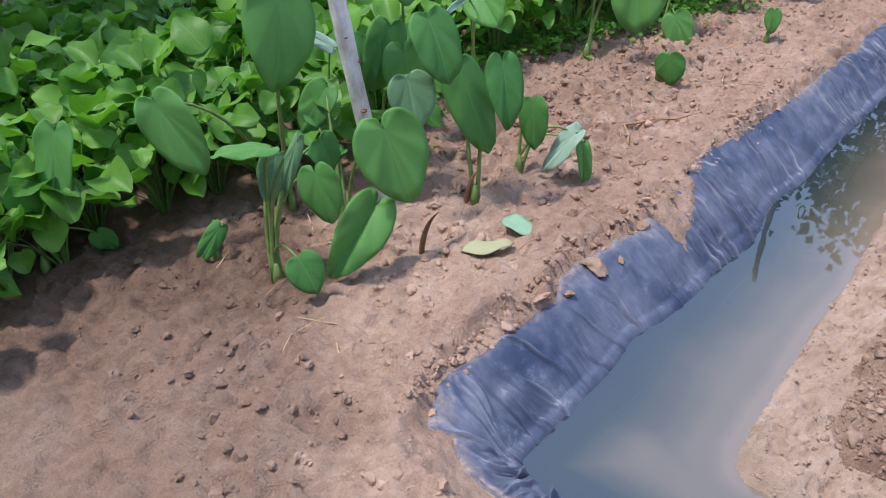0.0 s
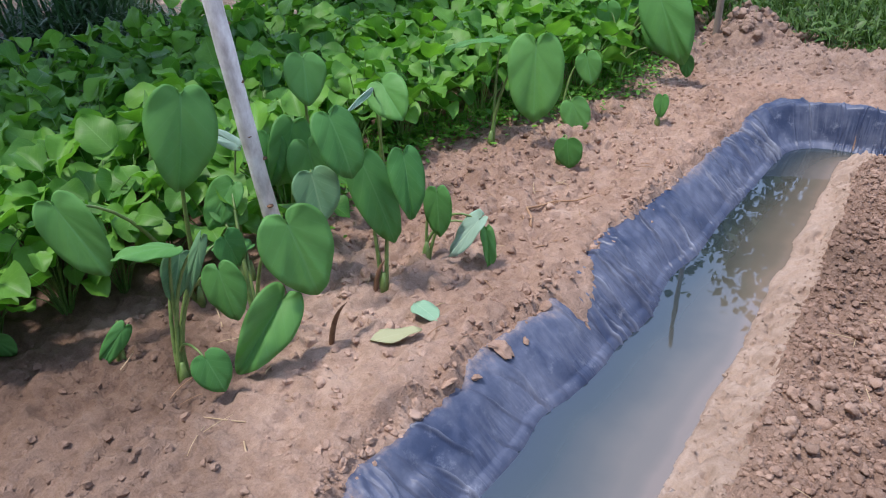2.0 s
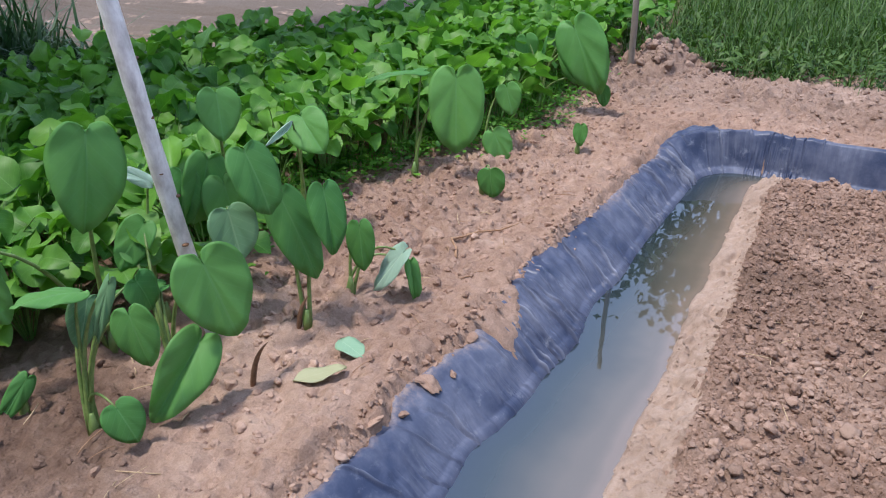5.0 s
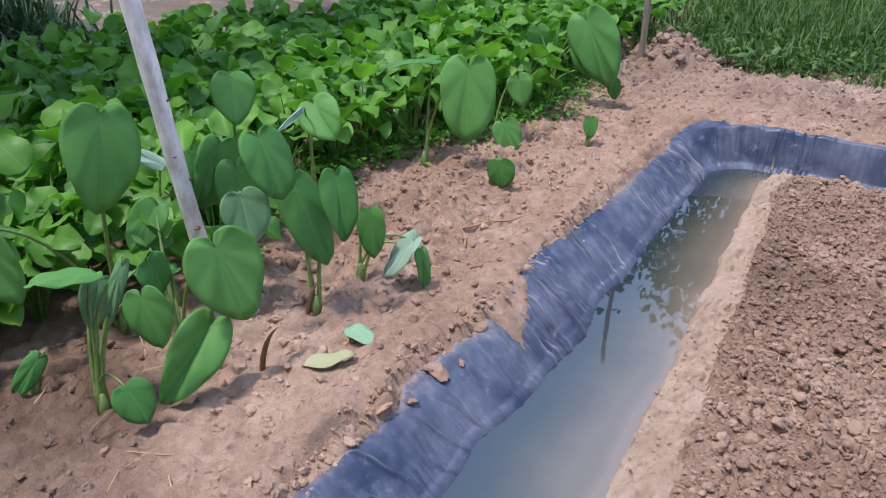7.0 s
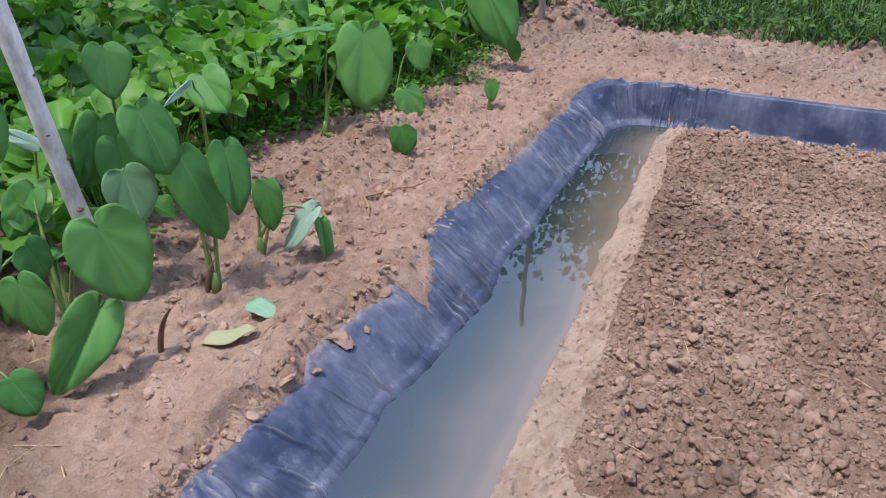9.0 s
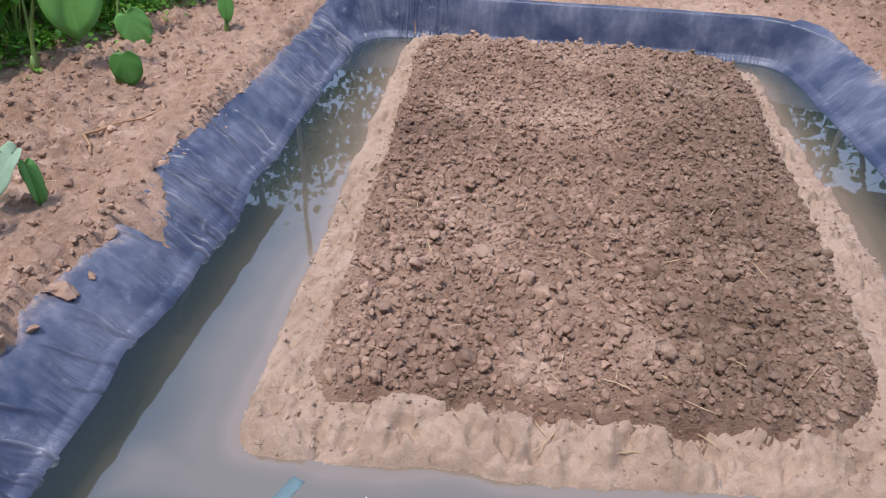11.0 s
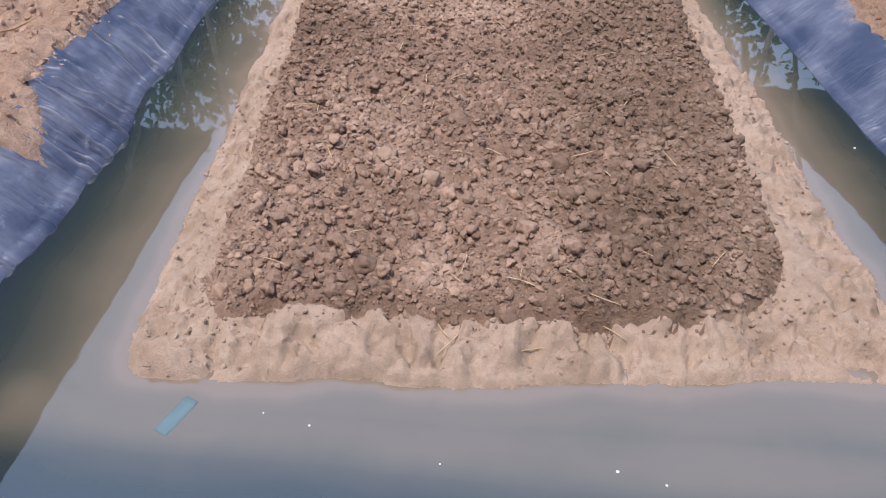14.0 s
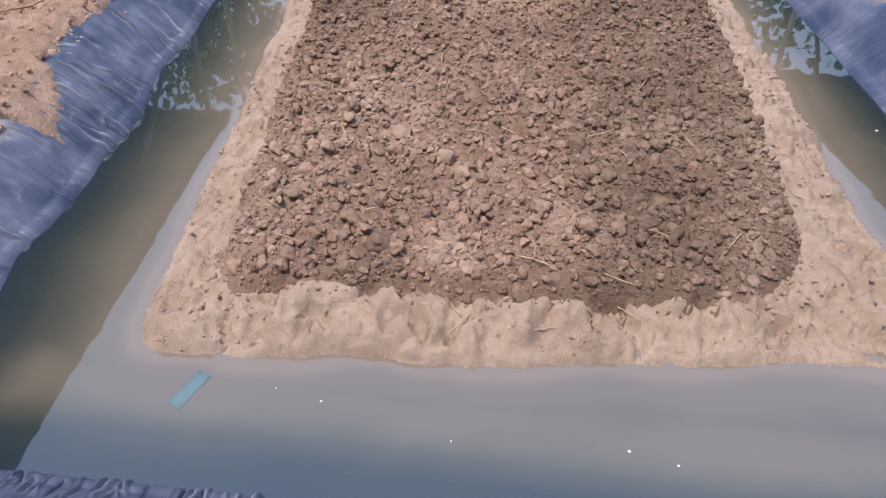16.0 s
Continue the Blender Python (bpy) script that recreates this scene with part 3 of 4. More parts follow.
        s = ob.modifiers.new("thickness", "SOLIDIFY")
        s.thickness, s.offset = 0.002, -1
    return root


build_liner()

# ---- water ----
water_mesh = grid_mesh("water", np.arange(-1.24, 1.66, 0.014), np.arange(0.72, 4.12, 0.014), lambda x, y: 0 * x, lambda x, y: (signed_distance(x, y, SHORE)[0] < 0.02) & (signed_distance(x, y, BED)[0] > -0.06))
wv = np.empty(len(water_mesh.vertices) * 3)
water_mesh.vertices.foreach_get("co", wv)
wv = wv.reshape(-1, 3)
to_bed, to_liner = signed_distance(wv[:, 0], wv[:, 1], BED)[0], -signed_distance(wv[:, 0], wv[:, 1], SHORE)[0]
silt = np.clip(to_liner / (np.maximum(to_bed, 0) + np.maximum(to_liner, 0) + 1e-6), 0, 1)
silt = np.maximum(silt**0.9, 0.8 * step(1.35, 1.1, wv[:, 1]) * step(0.02, 0.24, to_liner))
silt = silt + 1.0 * step(0.06, 0.0, to_bed + 0.02 * fbm(wv[:, 0], wv[:, 1], 6, 3, 191))
water_mesh.attributes.new("silt", "FLOAT", "POINT").data.foreach_set("value", silt)
tagged(part_of("water", water_mesh, M_WATER, smooth=False), "still murky grey-brown water in the lined trench", "water", kind="structure")

# ---- garden bed in the middle ----
bed = tagged(new("garden_bed"), "raised garden bed of loose brown soil with pale mud rim", "garden bed")


TOP = rounded_outline([(-0.53, 1.315), (0.80, 1.44), (0.72, 3.74), (-0.77, 3.74)], [0.1, 0.3, 0.3, 0.12], 130, 24)
TOP = TOP + normals_of(TOP) * (0.03 * fbm(TOP[:, 0], TOP[:, 1], 6.0, 3, 92))[:, None] * 0.7


def flakes(x, y):
    """Flaking mud: low broken steps, pits and small crumbs."""
    a, b = fbm(x, y, 9, 3, 181), fbm(x, y, 26, 3, 183)
    c = fbm(x, y, 55, 2, 187)
    z = 0.014 * step(-0.03, 0.02, a) + 0.012 * step(0.2, 0.24, a + 0.3 * b) + 0.011 * step(0.05, 0.10, b) - 0.018 * step(0.30, 0.40, -b) - 0.010 * step(0.35, 0.45, c)
    return z + 0.022 * lumps(x, y, 30, 83) * step(-0.1, 0.25, vnoise(x, y, 5, 84)) + 0.007 * c - 0.014


def bank_height(x, y):
    d = -signed_distance(x, y, BED)[0]
    wide = 0.15 + 0.06 * step(0.4, 0.9, x)
    z = np.where(d > 0, 0.012 * step(0, 0.012, d) + 0.068 * (0.6 * np.clip(d / wide, 0, 1) + 0.4 * np.sin(np.clip(d / wide, 0, 1) * math.pi / 2)), -0.16 * np.clip(-d / 0.26, 0, 1) ** 0.9)
    return z + step(-0.02, 0.05, d) * (1 - 0.85 * step(0.13, 0.22, d)) * (0.010 * fbm(x, y, 5, 3, 81, 0.6) + 1.0 * flakes(x, y)) - 0.002


part_of("mud_bank", grid_mesh("mud_bank", np.arange(-1.2, 1.32, 0.0072), np.arange(0.9, 4.15, 0.0072), lambda x, y: bank_height(x, y) - 0.07 * step(-0.004, 0.03, -signed_distance(x, y, TOP)[0]), lambda x, y: (signed_distance(x, y, BED)[0] < 0.2) & (signed_distance(x, y, TOP)[0] > -0.12)), M_BANK, bed, "smooth pale tan mud rim")

def top_height(x, y):
    d = -signed_distance(x, y, TOP)[0]
    e = step(-0.012, 0.04, d + 0.012 * vnoise(x, y, 22, 93))
    low = np.minimum(0.095, bank_height(x, y)) - 0.004
    return low * (1 - e) + e * (0.106 + 0.015 * fbm(x, y, 3.5, 3, 95) + 0.028 * fbm(x, y, 13, 4, 97, 0.75) + 0.010 * lumps(x, y, 17, 99) + 0.02 * lumps(x, y, 40, 101) + 0.012 * vnoise(x, y, 80, 103))


part_of("topsoil", grid_mesh("topsoil", np.arange(-0.95, 0.95, 0.0095), np.arange(1.16, 3.9, 0.0095), top_height, lambda x, y: signed_distance(x, y, TOP)[0] < 0.035), M_TOPSOIL, bed, "loose crumbly brown topsoil")


# ---- clods ----
def clod_mesh(name, seed, level):
    """An angular crumb of earth: a ball cut by a few random planes, then roughened."""
    bm = bmesh.new()
    bmesh.ops.create_icosphere(bm, subdivisions=level, radius=1.0)
    rnd = random.Random(seed)
    off = Vector((rnd.uniform(-50, 50), rnd.uniform(-50, 50), rnd.uniform(-50, 50)))
    cuts = []
    for k in range(7):
        d = Vector((rnd.gauss(0, 1), rnd.gauss(0, 1), rnd.gauss(0, 1))).normalized()
        cuts.append((d, rnd.uniform(0.5, 0.85)))
    sq = Vector((1.0, rnd.uniform(0.65, 1.0), rnd.uniform(0.55, 0.85)))
    for v in bm.verts:
        p = v.co.copy()
        for d, far in cuts:
            over = p.dot(d) - far
            if over > 0:
                p -= d * over * 0.9
        p *= 1 + 0.4 * noise.noise(p * 1.8 + off) + 0.28 * noise.noise(p * 4.0 + off) + 0.16 * noise.noise(p * 8.5 + off)
        if level > 2:
            p *= 1 + 0.12 * noise.noise(p * 15 + off)
        v.co = Vector((p.x * sq.x, p.y * sq.y, p.z * sq.z)) * 1.25
    me = bpy.data.meshes.new(name)
    bm.to_mesh(me)
    bm.free()
    return me


CLODS = [clod_mesh("clod", 100 + k, 3) for k in range(8)]
CRUMBS = [clod_mesh("crumb", 200 + k, 1) for k in range(10)] + [clod_mesh("crumb", 230 + k, 2) for k in range(5)]


def clod_arrays(me):
    v = np.empty(len(me.vertices) * 3)
    me.vertices.foreach_get("co", v)
    f = np.array([tuple(p.vertices) for p in me.polygons])
    return v.reshape(-1, 3), f


CLOD_ARR = [clod_arrays(me) for me in CRUMBS]


def scatter_clods(name, rows, mat, parent, seed):
    """rows: x, y, z, radius. One joined mesh."""
    rng = np.random.default_rng(seed)
    vs, fs, base = [], [], 0
    for x, y, z, r in rows:
        v, f = CLOD_ARR[rng.integers(10) if r < 0.007 else 10 + rng.integers(5)]
        a, b = rng.uniform(0, 6.28), rng.uniform(-0.8, 0.8)
        ca, sa, cb, sb = math.cos(a), math.sin(a), math.cos(b), math.sin(b)
        R = np.array([[ca, -sa, 0], [sa, ca, 0], [0, 0, 1]]) @ np.array([[1, 0, 0], [0, cb, -sb], [0, sb, cb]])
        vs.append(v @ R.T * r + (x, y, z + 0.1 * r))
        fs.append(f + base)
        base += len(v)
    return part_of(name, mesh_from(name, np.concatenate(vs), np.concatenate(fs)), mat, parent, smooth=False)


rng = np.random.default_rng(7)
N = 30000
cx, cy = rng.uniform(-0.85, 0.9, N), rng.uniform(1.2, 3.8, N)
inside = -signed_distance(cx, cy, TOP)[0]
ok = inside > -0.004 - 0.07 * rng.random(N) ** 9
cx, cy, inside = cx[ok], cy[ok], inside[ok]
cr = 0.0028 + 0.0092 * rng.random(len(cx)) ** 1.9 + 0.006 * (rng.random(len(cx)) > 0.975)
cr = cr * np.where((inside < 0.05) & (rng.random(len(cx)) < 0.5), 0.7, 1.0)
cr = np.where(inside < 0, cr * 0.55, cr)
cz = np.maximum(top_height(cx, cy), bank_height(cx, cy))
order = np.argsort(-(cr * np.where(cy < 2.3, 1.5, 1.0)))
big, small = order[:270], order[270:]
for me in CLODS:
    me.materials.append(M_CLOD)
for k in big:
    ob = part_of("clod", CLODS[k % len(CLODS)], None, bed)
    ob.matrix_basis = pose(cx[k], cy[k], cz[k] + 0.15 * cr[k], 25 * math.sin(k), 25 * math.cos(k), (k * 47) % 360) @ Matrix.Scale(cr[k] * 1.3, 4)
# the coarse clods raked up along the near edge
for k in range(20):
    x = -0.44 + 1.08 * (k / 20) + rng.uniform(-0.03, 0.03)
    y = 1.375 + 0.085 * (x + 0.52) + rng.uniform(-0.01, 0.08)
    q = rng.uniform(0.006, 0.017) * (1.0 if x < 0.05 else 0.6)
    ob = part_of("clod", CLODS[k % len(CLODS)], None, bed)
    ob.matrix_basis = pose(x, y, float(top_height(np.array([x]), np.array([y]))[0]) + 0.2 * q, 40 * math.sin(k), 30 * math.cos(k), (k * 71) % 360) @ Matrix.Scale(q, 4)
tagged(scatter_clods("soil_crumb", [(cx[k], cy[k], cz[k], cr[k]) for k in small], M_CLOD, bed, 5), kind="stuff")
# the finest crumbs, too small to pick apart
tx, ty = rng.uniform(-0.8, 0.85, 20000), 1.25 + 2.5 * rng.random(20000) ** 1.25
keep = -signed_distance(tx, ty, TOP)[0] > 0.0
tx, ty = tx[keep], ty[keep]
# flakes and crumbs of mud on the rim
mx, my = rng.uniform(-0.95, 1.1, 26000), rng.uniform(1.1, 3.9, 26000)
mh = bank_height(mx, my)
keep = (signed_distance(mx, my, TOP)[0] > 0.0) & (mh > 0.012) & (vnoise(mx, my, 6, 88) + rng.uniform(-0.7, 0.7, 26000) > 0.1)
mx, my, mh = mx[keep], my[keep], mh[keep]
tagged(scatter_clods("mud_flake", list(zip(mx, my, mh, 0.0014 + 0.006 * rng.random(len(mx)) ** 3)), M_BANK, bed, 18), kind="stuff")
tagged(scatter_clods("fine_crumb", list(zip(tx, ty, top_height(tx, ty) + 0.001, 0.0014 + 0.002 * rng.random(len(tx)))), M_CLOD, bed, 8), kind="stuff")

# crumbs of clay on the banks outside
gx, gy = rng.uniform(-2.3, 1.9, 42000), rng.uniform(0.3, 5.2, 42000)
gd = signed_distance(gx, gy, SHORE)[0]
rough_zone = (gd > 0.2) & (rng.random(42000) < 0.34 + 0.5 * step(-1.4, -1.8, gx) * step(1.2, 1.7, gy) + 0.3 * step(4.2, 4.6, gy))
gx, gy = gx[rough_zone], gy[rough_zone]
gr = 0.0022 + 0.013 * rng.random(len(gx)) ** 4
tagged(scatter_clods("clay_crumbs", list(zip(gx, gy, surface(gx, gy), gr)), M_CLAYCLOD, None, 6), "small tan clay crumbs strewn over the bank", "soil crumbs", kind="stuff")


# ---- leaves ----
def leaf_arrays(A, T, wide, facing, notch=0.25, fold=0.18, droop=0.12, wave=0.03, rows=9, cols=8, seed=0, roll=0.0, oval=False):
    """A blade from its basal lobes A to its tip T, the upper side towards the point facing. Returns verts, faces, uvs."""
    A, T = np.array(A, float), np.array(T, float)
    v = T - A
    L = np.linalg.norm(v)
    v /= L
    f = np.array(facing, float) - (A + T) / 2
    f /= np.linalg.norm(f)
    f = f - v * (f @ v)
    f /= np.linalg.norm(f)
    side = np.cross(v, f)
    W = wide * L / 2
    rnd = random.Random(seed)
    ph = rnd.uniform(0, 6)
    verts, uvs = [], []
    for i in range(rows + 1):
        u = i / rows
        for j in range(cols + 1):
            s = 2 * j / cols - 1
            start = notch * (1 - abs(s)) ** 1.3
            uu = start + (1 - start) * u
            half = W * min(1.0, (uu / 0.30) ** 0.5 if uu < 0.30 else 1.0) * (1 - max(0, (uu - 0.36) / 0.64) ** 2.4) ** 0.78
            if oval:
                half = W * max(0.0, math.sin(math.pi * (0.04 + 0.94 * uu**0.85))) ** 0.62
            across = s * half
            if roll:
                ang = s * roll
                across, lift = half * math.sin(ang) / roll, half * (1 - math.cos(ang)) / roll
            else:
                lift = fold * abs(s) * half
            bow = droop * L * (0.25 - (uu - 0.5) ** 2) + wave * L * abs(s) ** 2 * math.sin(9 * uu + ph + (1.5 if s > 0 else 0))
            verts.append(A + v * (uu * L) + side * across + f * (lift + bow))
            uvs.append((uu, 0.5 + 0.5 * s))
    faces = [(i * (cols + 1) + j, i * (cols + 1) + j + 1, (i + 1) * (cols + 1) + j + 1, (i + 1) * (cols + 1) + j) for i in range(rows) for j in range(cols)]
    return np.array(verts), np.array(faces), np.array(uvs)


def heart_arrays(A, T, wide, facing, notch=0.2, fold=0.18, droop=0.12, wave=0.03, seed=0):
    """A heart-shaped blade from the top of its rounded lobes A to its tip T: rings round the point where the stalk meets it."""
    A, T = np.array(A, float), np.array(T, float)
    v = T - A
    L = np.linalg.norm(v)
    v /= L
    f = np.array(facing, float) - (A + T) / 2
    f /= np.linalg.norm(f)
    f = f - v * (f @ v)
    f /= np.linalg.norm(f)
    side = np.cross(v, f)
    rnd = random.Random(seed)
    ph, skew, full = rnd.uniform(0, 6), rnd.uniform(-0.3, 0.3), rnd.uniform(-0.05, 0.08)
    knots = np.array([(1, 0), (0.965, 0.18), (0.86, 0.50 + full), (0.67, 0.82 + full), (0.46, 0.98), (0.26, 0.98), (0.10, 0.80), (0.01, 0.50), (0.015, 0.24), (0.05, 0.08), (notch, 0.01)])
    s = np.linspace(0, len(knots) - 1, 31)
    i = np.minimum(s.astype(int), len(knots) - 2)
    t = (s - i)[:, None]
    g = np.gradient(knots, axis=0)
    half = (2 * t**3 - 3 * t**2 + 1) * knots[i] + (t**3 - 2 * t**2 + t) * g[i] + (3 * t**2 - 2 * t**3) * knots[i + 1] + (t**3 - t**2) * g[i + 1]
    half[0], half[-1] = knots[0], knots[-1]
    other = half[::-1][:-1] * (1, -1)
    rim = np.concatenate([half, other])
    J = np.array((notch + 0.05, 0.0))
    n, rings = len(rim), 7
    W = wide * L / 2
    uvs = [tuple(J)]
    for k in range(1, rings + 1):
        uvs += [tuple(q) for q in J + (rim - J) * k / rings]
    uvs = np.array(uvs)
    u, w = uvs[:, 0], uvs[:, 1]
    out = np.r_[0, np.repeat(np.arange(1, rings + 1) / rings, n)]
    turn = np.arctan2(w, u - J[0])
    bow = droop * L * (0.25 - (u - 0.5) ** 2) - 0.25 * droop * L * np.abs(w) ** 2 + wave * L * out**2 * (np.sin(4 * turn + ph) + 0.7 * np.sin(9 * turn + 2 * ph) + 0.35 * np.sin(17 * turn + ph))
    lift = fold * np.abs(w) * W * (1 - 0.3 * np.abs(w))
    across = W * (w + skew * (1 - w * w) * (u - J[0]) * 0.6)
    V = A + np.outer(u * L, v) + np.outer(across, side) + np.outer(lift + bow, f)
    k = np.arange(n)
    F = [(0, 1 + a, 1 + (a + 1) % n) for a in range(n)]
    for q in range(rings - 1):
        b = 1 + q * n
        F += [(b + a, b + n + a, b + n + (a + 1) % n, b + (a + 1) % n) for a in range(n)]
    return V, F, np.stack([u, 0.5 + 0.5 * w], 1)


def junction(A, T, notch=0.25):
    return np.array(A) + (np.array(T) - np.array(A)) * notch


EYE_SIDE = (-0.3, 0.2, 1.6)
TAROS = [
    ((-1.88, 0.84), [((-1.827, 0.956, 0.569), (-1.857, 0.898, 0.406), 0.20, "grey"), ((-1.765, 0.945, 0.507), (-1.721, 0.944, 0.361), 0.62, ""), ((-1.768, 0.851, 0.278), (-1.718, 0.861, 0.18), 0.8, ""),
        ((-1.903, 0.917, 0.527), (-1.928, 0.76, 0.554), 0.5, "flat"), ((-1.943, 0.949, 0.487), (-1.923, 0.879, 0.378), 0.6, "grey"), ((-1.889, 1.054, 0.507), (-1.874, 1.082, 0.408), 0.9, "")], "clump of young taro plants with blue-green hanging leaves"),
    ((-2.10, 0.78), [((-2.086, 0.812, 0.268), (-2.101, 0.725, 0.176), 0.4, "")], "single small taro sprout with one narrow leaf"),
    ((-1.89, 1.11), [((-1.756, 1.169, 0.560), (-1.675, 1.181, 0.335), 0.75, ""), ((-1.757, 1.132, 0.331), (-1.761, 0.946, 0.16), 0.5, "fold"), ((-2.003, 1.213, 0.372), (-2.052, 1.088, 0.391), 0.55, "flat"), ((-2.107, 1.185, 0.49), (-2.042, 1.246, 0.431), 0.8, ""), ((-2.068, 1.241, 0.555), (-2.101, 1.147, 0.433), 0.60, "")], "tall taro plant beside the white pole with heart-shaped leaves"),
    ((-2.08, 1.56), [((-1.846, 1.358, 0.60), (-1.801, 1.352, 0.457), 0.8, "grey"), ((-1.823, 1.427, 0.762), (-1.75, 1.428, 0.58), 0.68, ""),
        ((-1.95, 1.471, 0.90), (-1.914, 1.435, 0.769), 0.8, ""), ((-2.043, 1.379, 0.671), (-2.038, 1.348, 0.507), 0.60, ""), ((-2.011, 1.45, 0.699), (-2.02, 1.377, 0.507), 0.60, ""), ((-1.93, 1.429, 0.652), (-1.871, 1.411, 0.451), 0.60, "")], "leafy taro plant behind the white pole with overlapping leaves"),
    ((-2.16, 1.10), [((-2.044, 1.111, 0.875), (-2.014, 1.042, 0.62), 0.64, ""), ((-2.234, 0.78, 0.63), (-2.141, 0.822, 0.41), 0.5, "")], "large taro plant with a broad dark heart-shaped leaf"),
    ((-1.75, 1.52), [((-1.813, 1.53, 0.59), (-1.7, 1.53, 0.336), 0.44, ""), ((-1.7, 1.601, 0.615), (-1.639, 1.563, 0.42), 0.48, "")], "taro plant with two long hanging leaves"),
    ((-1.74, 1.73), [((-1.7, 1.756, 0.43), (-1.677, 1.737, 0.272), 0.5, ""), ((-1.569, 1.832, 0.334), (-1.651, 1.759, 0.19), 0.42, "pale"), ((-1.581, 1.86, 0.275), (-1.542, 1.828, 0.146), 0.35, "fold")], "small taro plant with a folded pale leaf"),
    ((-2.16, 2.71), [((-1.988, 2.813, 0.66), (-1.939, 2.75, 0.321), 0.6, ""), ((-2.133, 2.796, 0.642), (-2.336, 2.628, 0.608), 0.35, "flat")], "taro plant with one big upright hanging leaf"),
    ((-2.06, 3.19), [((-2.016, 3.193, 0.275), (-1.948, 3.197, 0.119), 0.75, ""), ((-1.996, 3.285, 0.486), (-1.947, 3.279, 0.35), 0.75, "")], "young taro plant with two small leaves"),
    ((-1.80, 2.72), [((-1.762, 2.723, 0.278), (-1.739, 2.724, 0.153), 0.85, "")], "taro sprout with a single bright round leaf"),
    ((-2.14, 3.95), [((-1.974, 4.002, 0.67), (-1.776, 4.008, 0.307), 0.55, ""), ((-2.008, 4.063, 0.53), (-1.93, 4.045, 0.324), 0.65, ""), ((-2.109, 3.959, 0.572), (-2.165, 3.933, 0.233), 0.14, "roll"),
        ((-1.797, 4.054, 0.325), (-1.773, 4.065, 0.212), 0.6, ""), ((-2.262, 3.997, 0.575), (-2.241, 4.007, 0.43), 0.8, "")], "bushy taro plant with a long bright leaf near the stake"),
    ((-1.68, 3.47), [((-1.667, 3.473, 0.284), (-1.661, 3.454, 0.179), 0.6, "")], "tiny taro sprout on the bare bank"),
    ((-2.27, 2.08), [((-2.235, 2.09, 0.62), (-2.11, 2.055, 0.50), 0.8, ""), ((-2.20, 2.0, 0.62), (-2.19, 1.85, 0.575), 0.3, "pale roll")], "taro plant among the greens with a rolled pale leaf"),
    ((-2.14, 1.29), [((-2.172, 1.358, 0.612), (-2.221, 1.284, 0.673), 0.4, "pale")], "taro shoot with a rolled whitish leaf behind the pole"),
    ((-2.42, 0.41), [((-2.343, 0.551, 0.60), (-2.309, 0.465, 0.38), 0.45, ""), ((-2.391, 0.568, 0.24), (-2.384, 0.603, 0.16), 0.7, ""), ((-2.37, 0.417, 0.469), (-2.369, 0.419, 0.353), 0.7, "")], "taro plant in the shade with bluish leaves"),
]


def build_taro(base, leaves, label, seed):
    z0 = float(surface(base[0], base[1])[0])
    root = tagged(new("taro_plant"), label, "taro plant", "taro plants along the bank")
    root.location = (base[0], base[1], z0)
    o = np.array(root.location)
    rnd = random.Random(seed)
    for k, (A, T, wide, how) in enumerate(leaves):
        A, T = np.array(A) - o, np.array(T) - o
        heart = "roll" not in how
        A, T = A + (A - T) * 0.08, T + (T - A) * 0.03
        notch = rnd.uniform(0.07, 0.14) if heart else 0.0
        face = np.array(EYE_SIDE) - o + (rnd.uniform(-1.2, 1.2), rnd.uniform(-1.2, 1.2), rnd.uniform(-0.2, 1.6))
        if how == "flat":
            face = np.array((0, 0.1, 5.0))
        fold = 0.9 if "fold" in how else rnd.uniform(0.12, 0.3)
        if heart:
            v, f, uv = heart_arrays(A, T, wide * 1.06, face, notch, fold, rnd.uniform(0.08, 0.26), 0.024, seed * 10 + k)
        else:
            v, f, uv = leaf_arrays(A, T, wide, face, notch, fold, rnd.uniform(0.1, 0.2), 0.045, 12, 10, seed * 10 + k, 2.2)
        blade = part_of("leaf", mesh_from("leaf", v, f, uv), M_TARO_BACK if "pale" in how else M_TARO_MID if "grey" in how else M_TARO, root, "pale underside showing" if "pale" in how else "")
        s = blade.modifiers.new("thickness", "SOLIDIFY")
        s.thickness, s.offset = 0.0012, 0
        j = junction(A, T, notch + 0.05 if heart else 0.02)
        foot = np.array((rnd.uniform(-0.015, 0.015), rnd.uniform(-0.015, 0.015), -0.01))
        mid = foot * 0.5 + j * 0.5 + np.array((0, 0, 0.10 + 0.25 * np.linalg.norm(j[:2])))
        mid[:2] = foot[:2] + (j[:2] - foot[:2]) * 0.25
        back = np.array((o[0] - EYE_SIDE[0], o[1] - EYE_SIDE[1], -0.3))
        back /= np.linalg.norm(back)
        mid, j = mid + 0.07 * back, j + 0.008 * back
        bm = bmesh.new()
        h = np.linalg.norm(j)
        tube(bm, bent(foot, mid, j, 10), np.linspace(0.0045 + 0.008 * min(h, 0.6), 0.0028, 10), 7)
        part("petiole", bm, M_TAROSTEM, root)
    bm = bmesh.new()
    tube(bm, [(0, 0, -0.02), (0.002, 0, 0.02), (0.004, 0.003, 0.06)], [0.016, 0.014, 0.006], 8)
    part("stem_base", bm, M_TAROSTEM, root)
    return root


for k, (b, lv, lab) in enumerate(TAROS):
    build_taro(b, lv, lab, 300 + k)


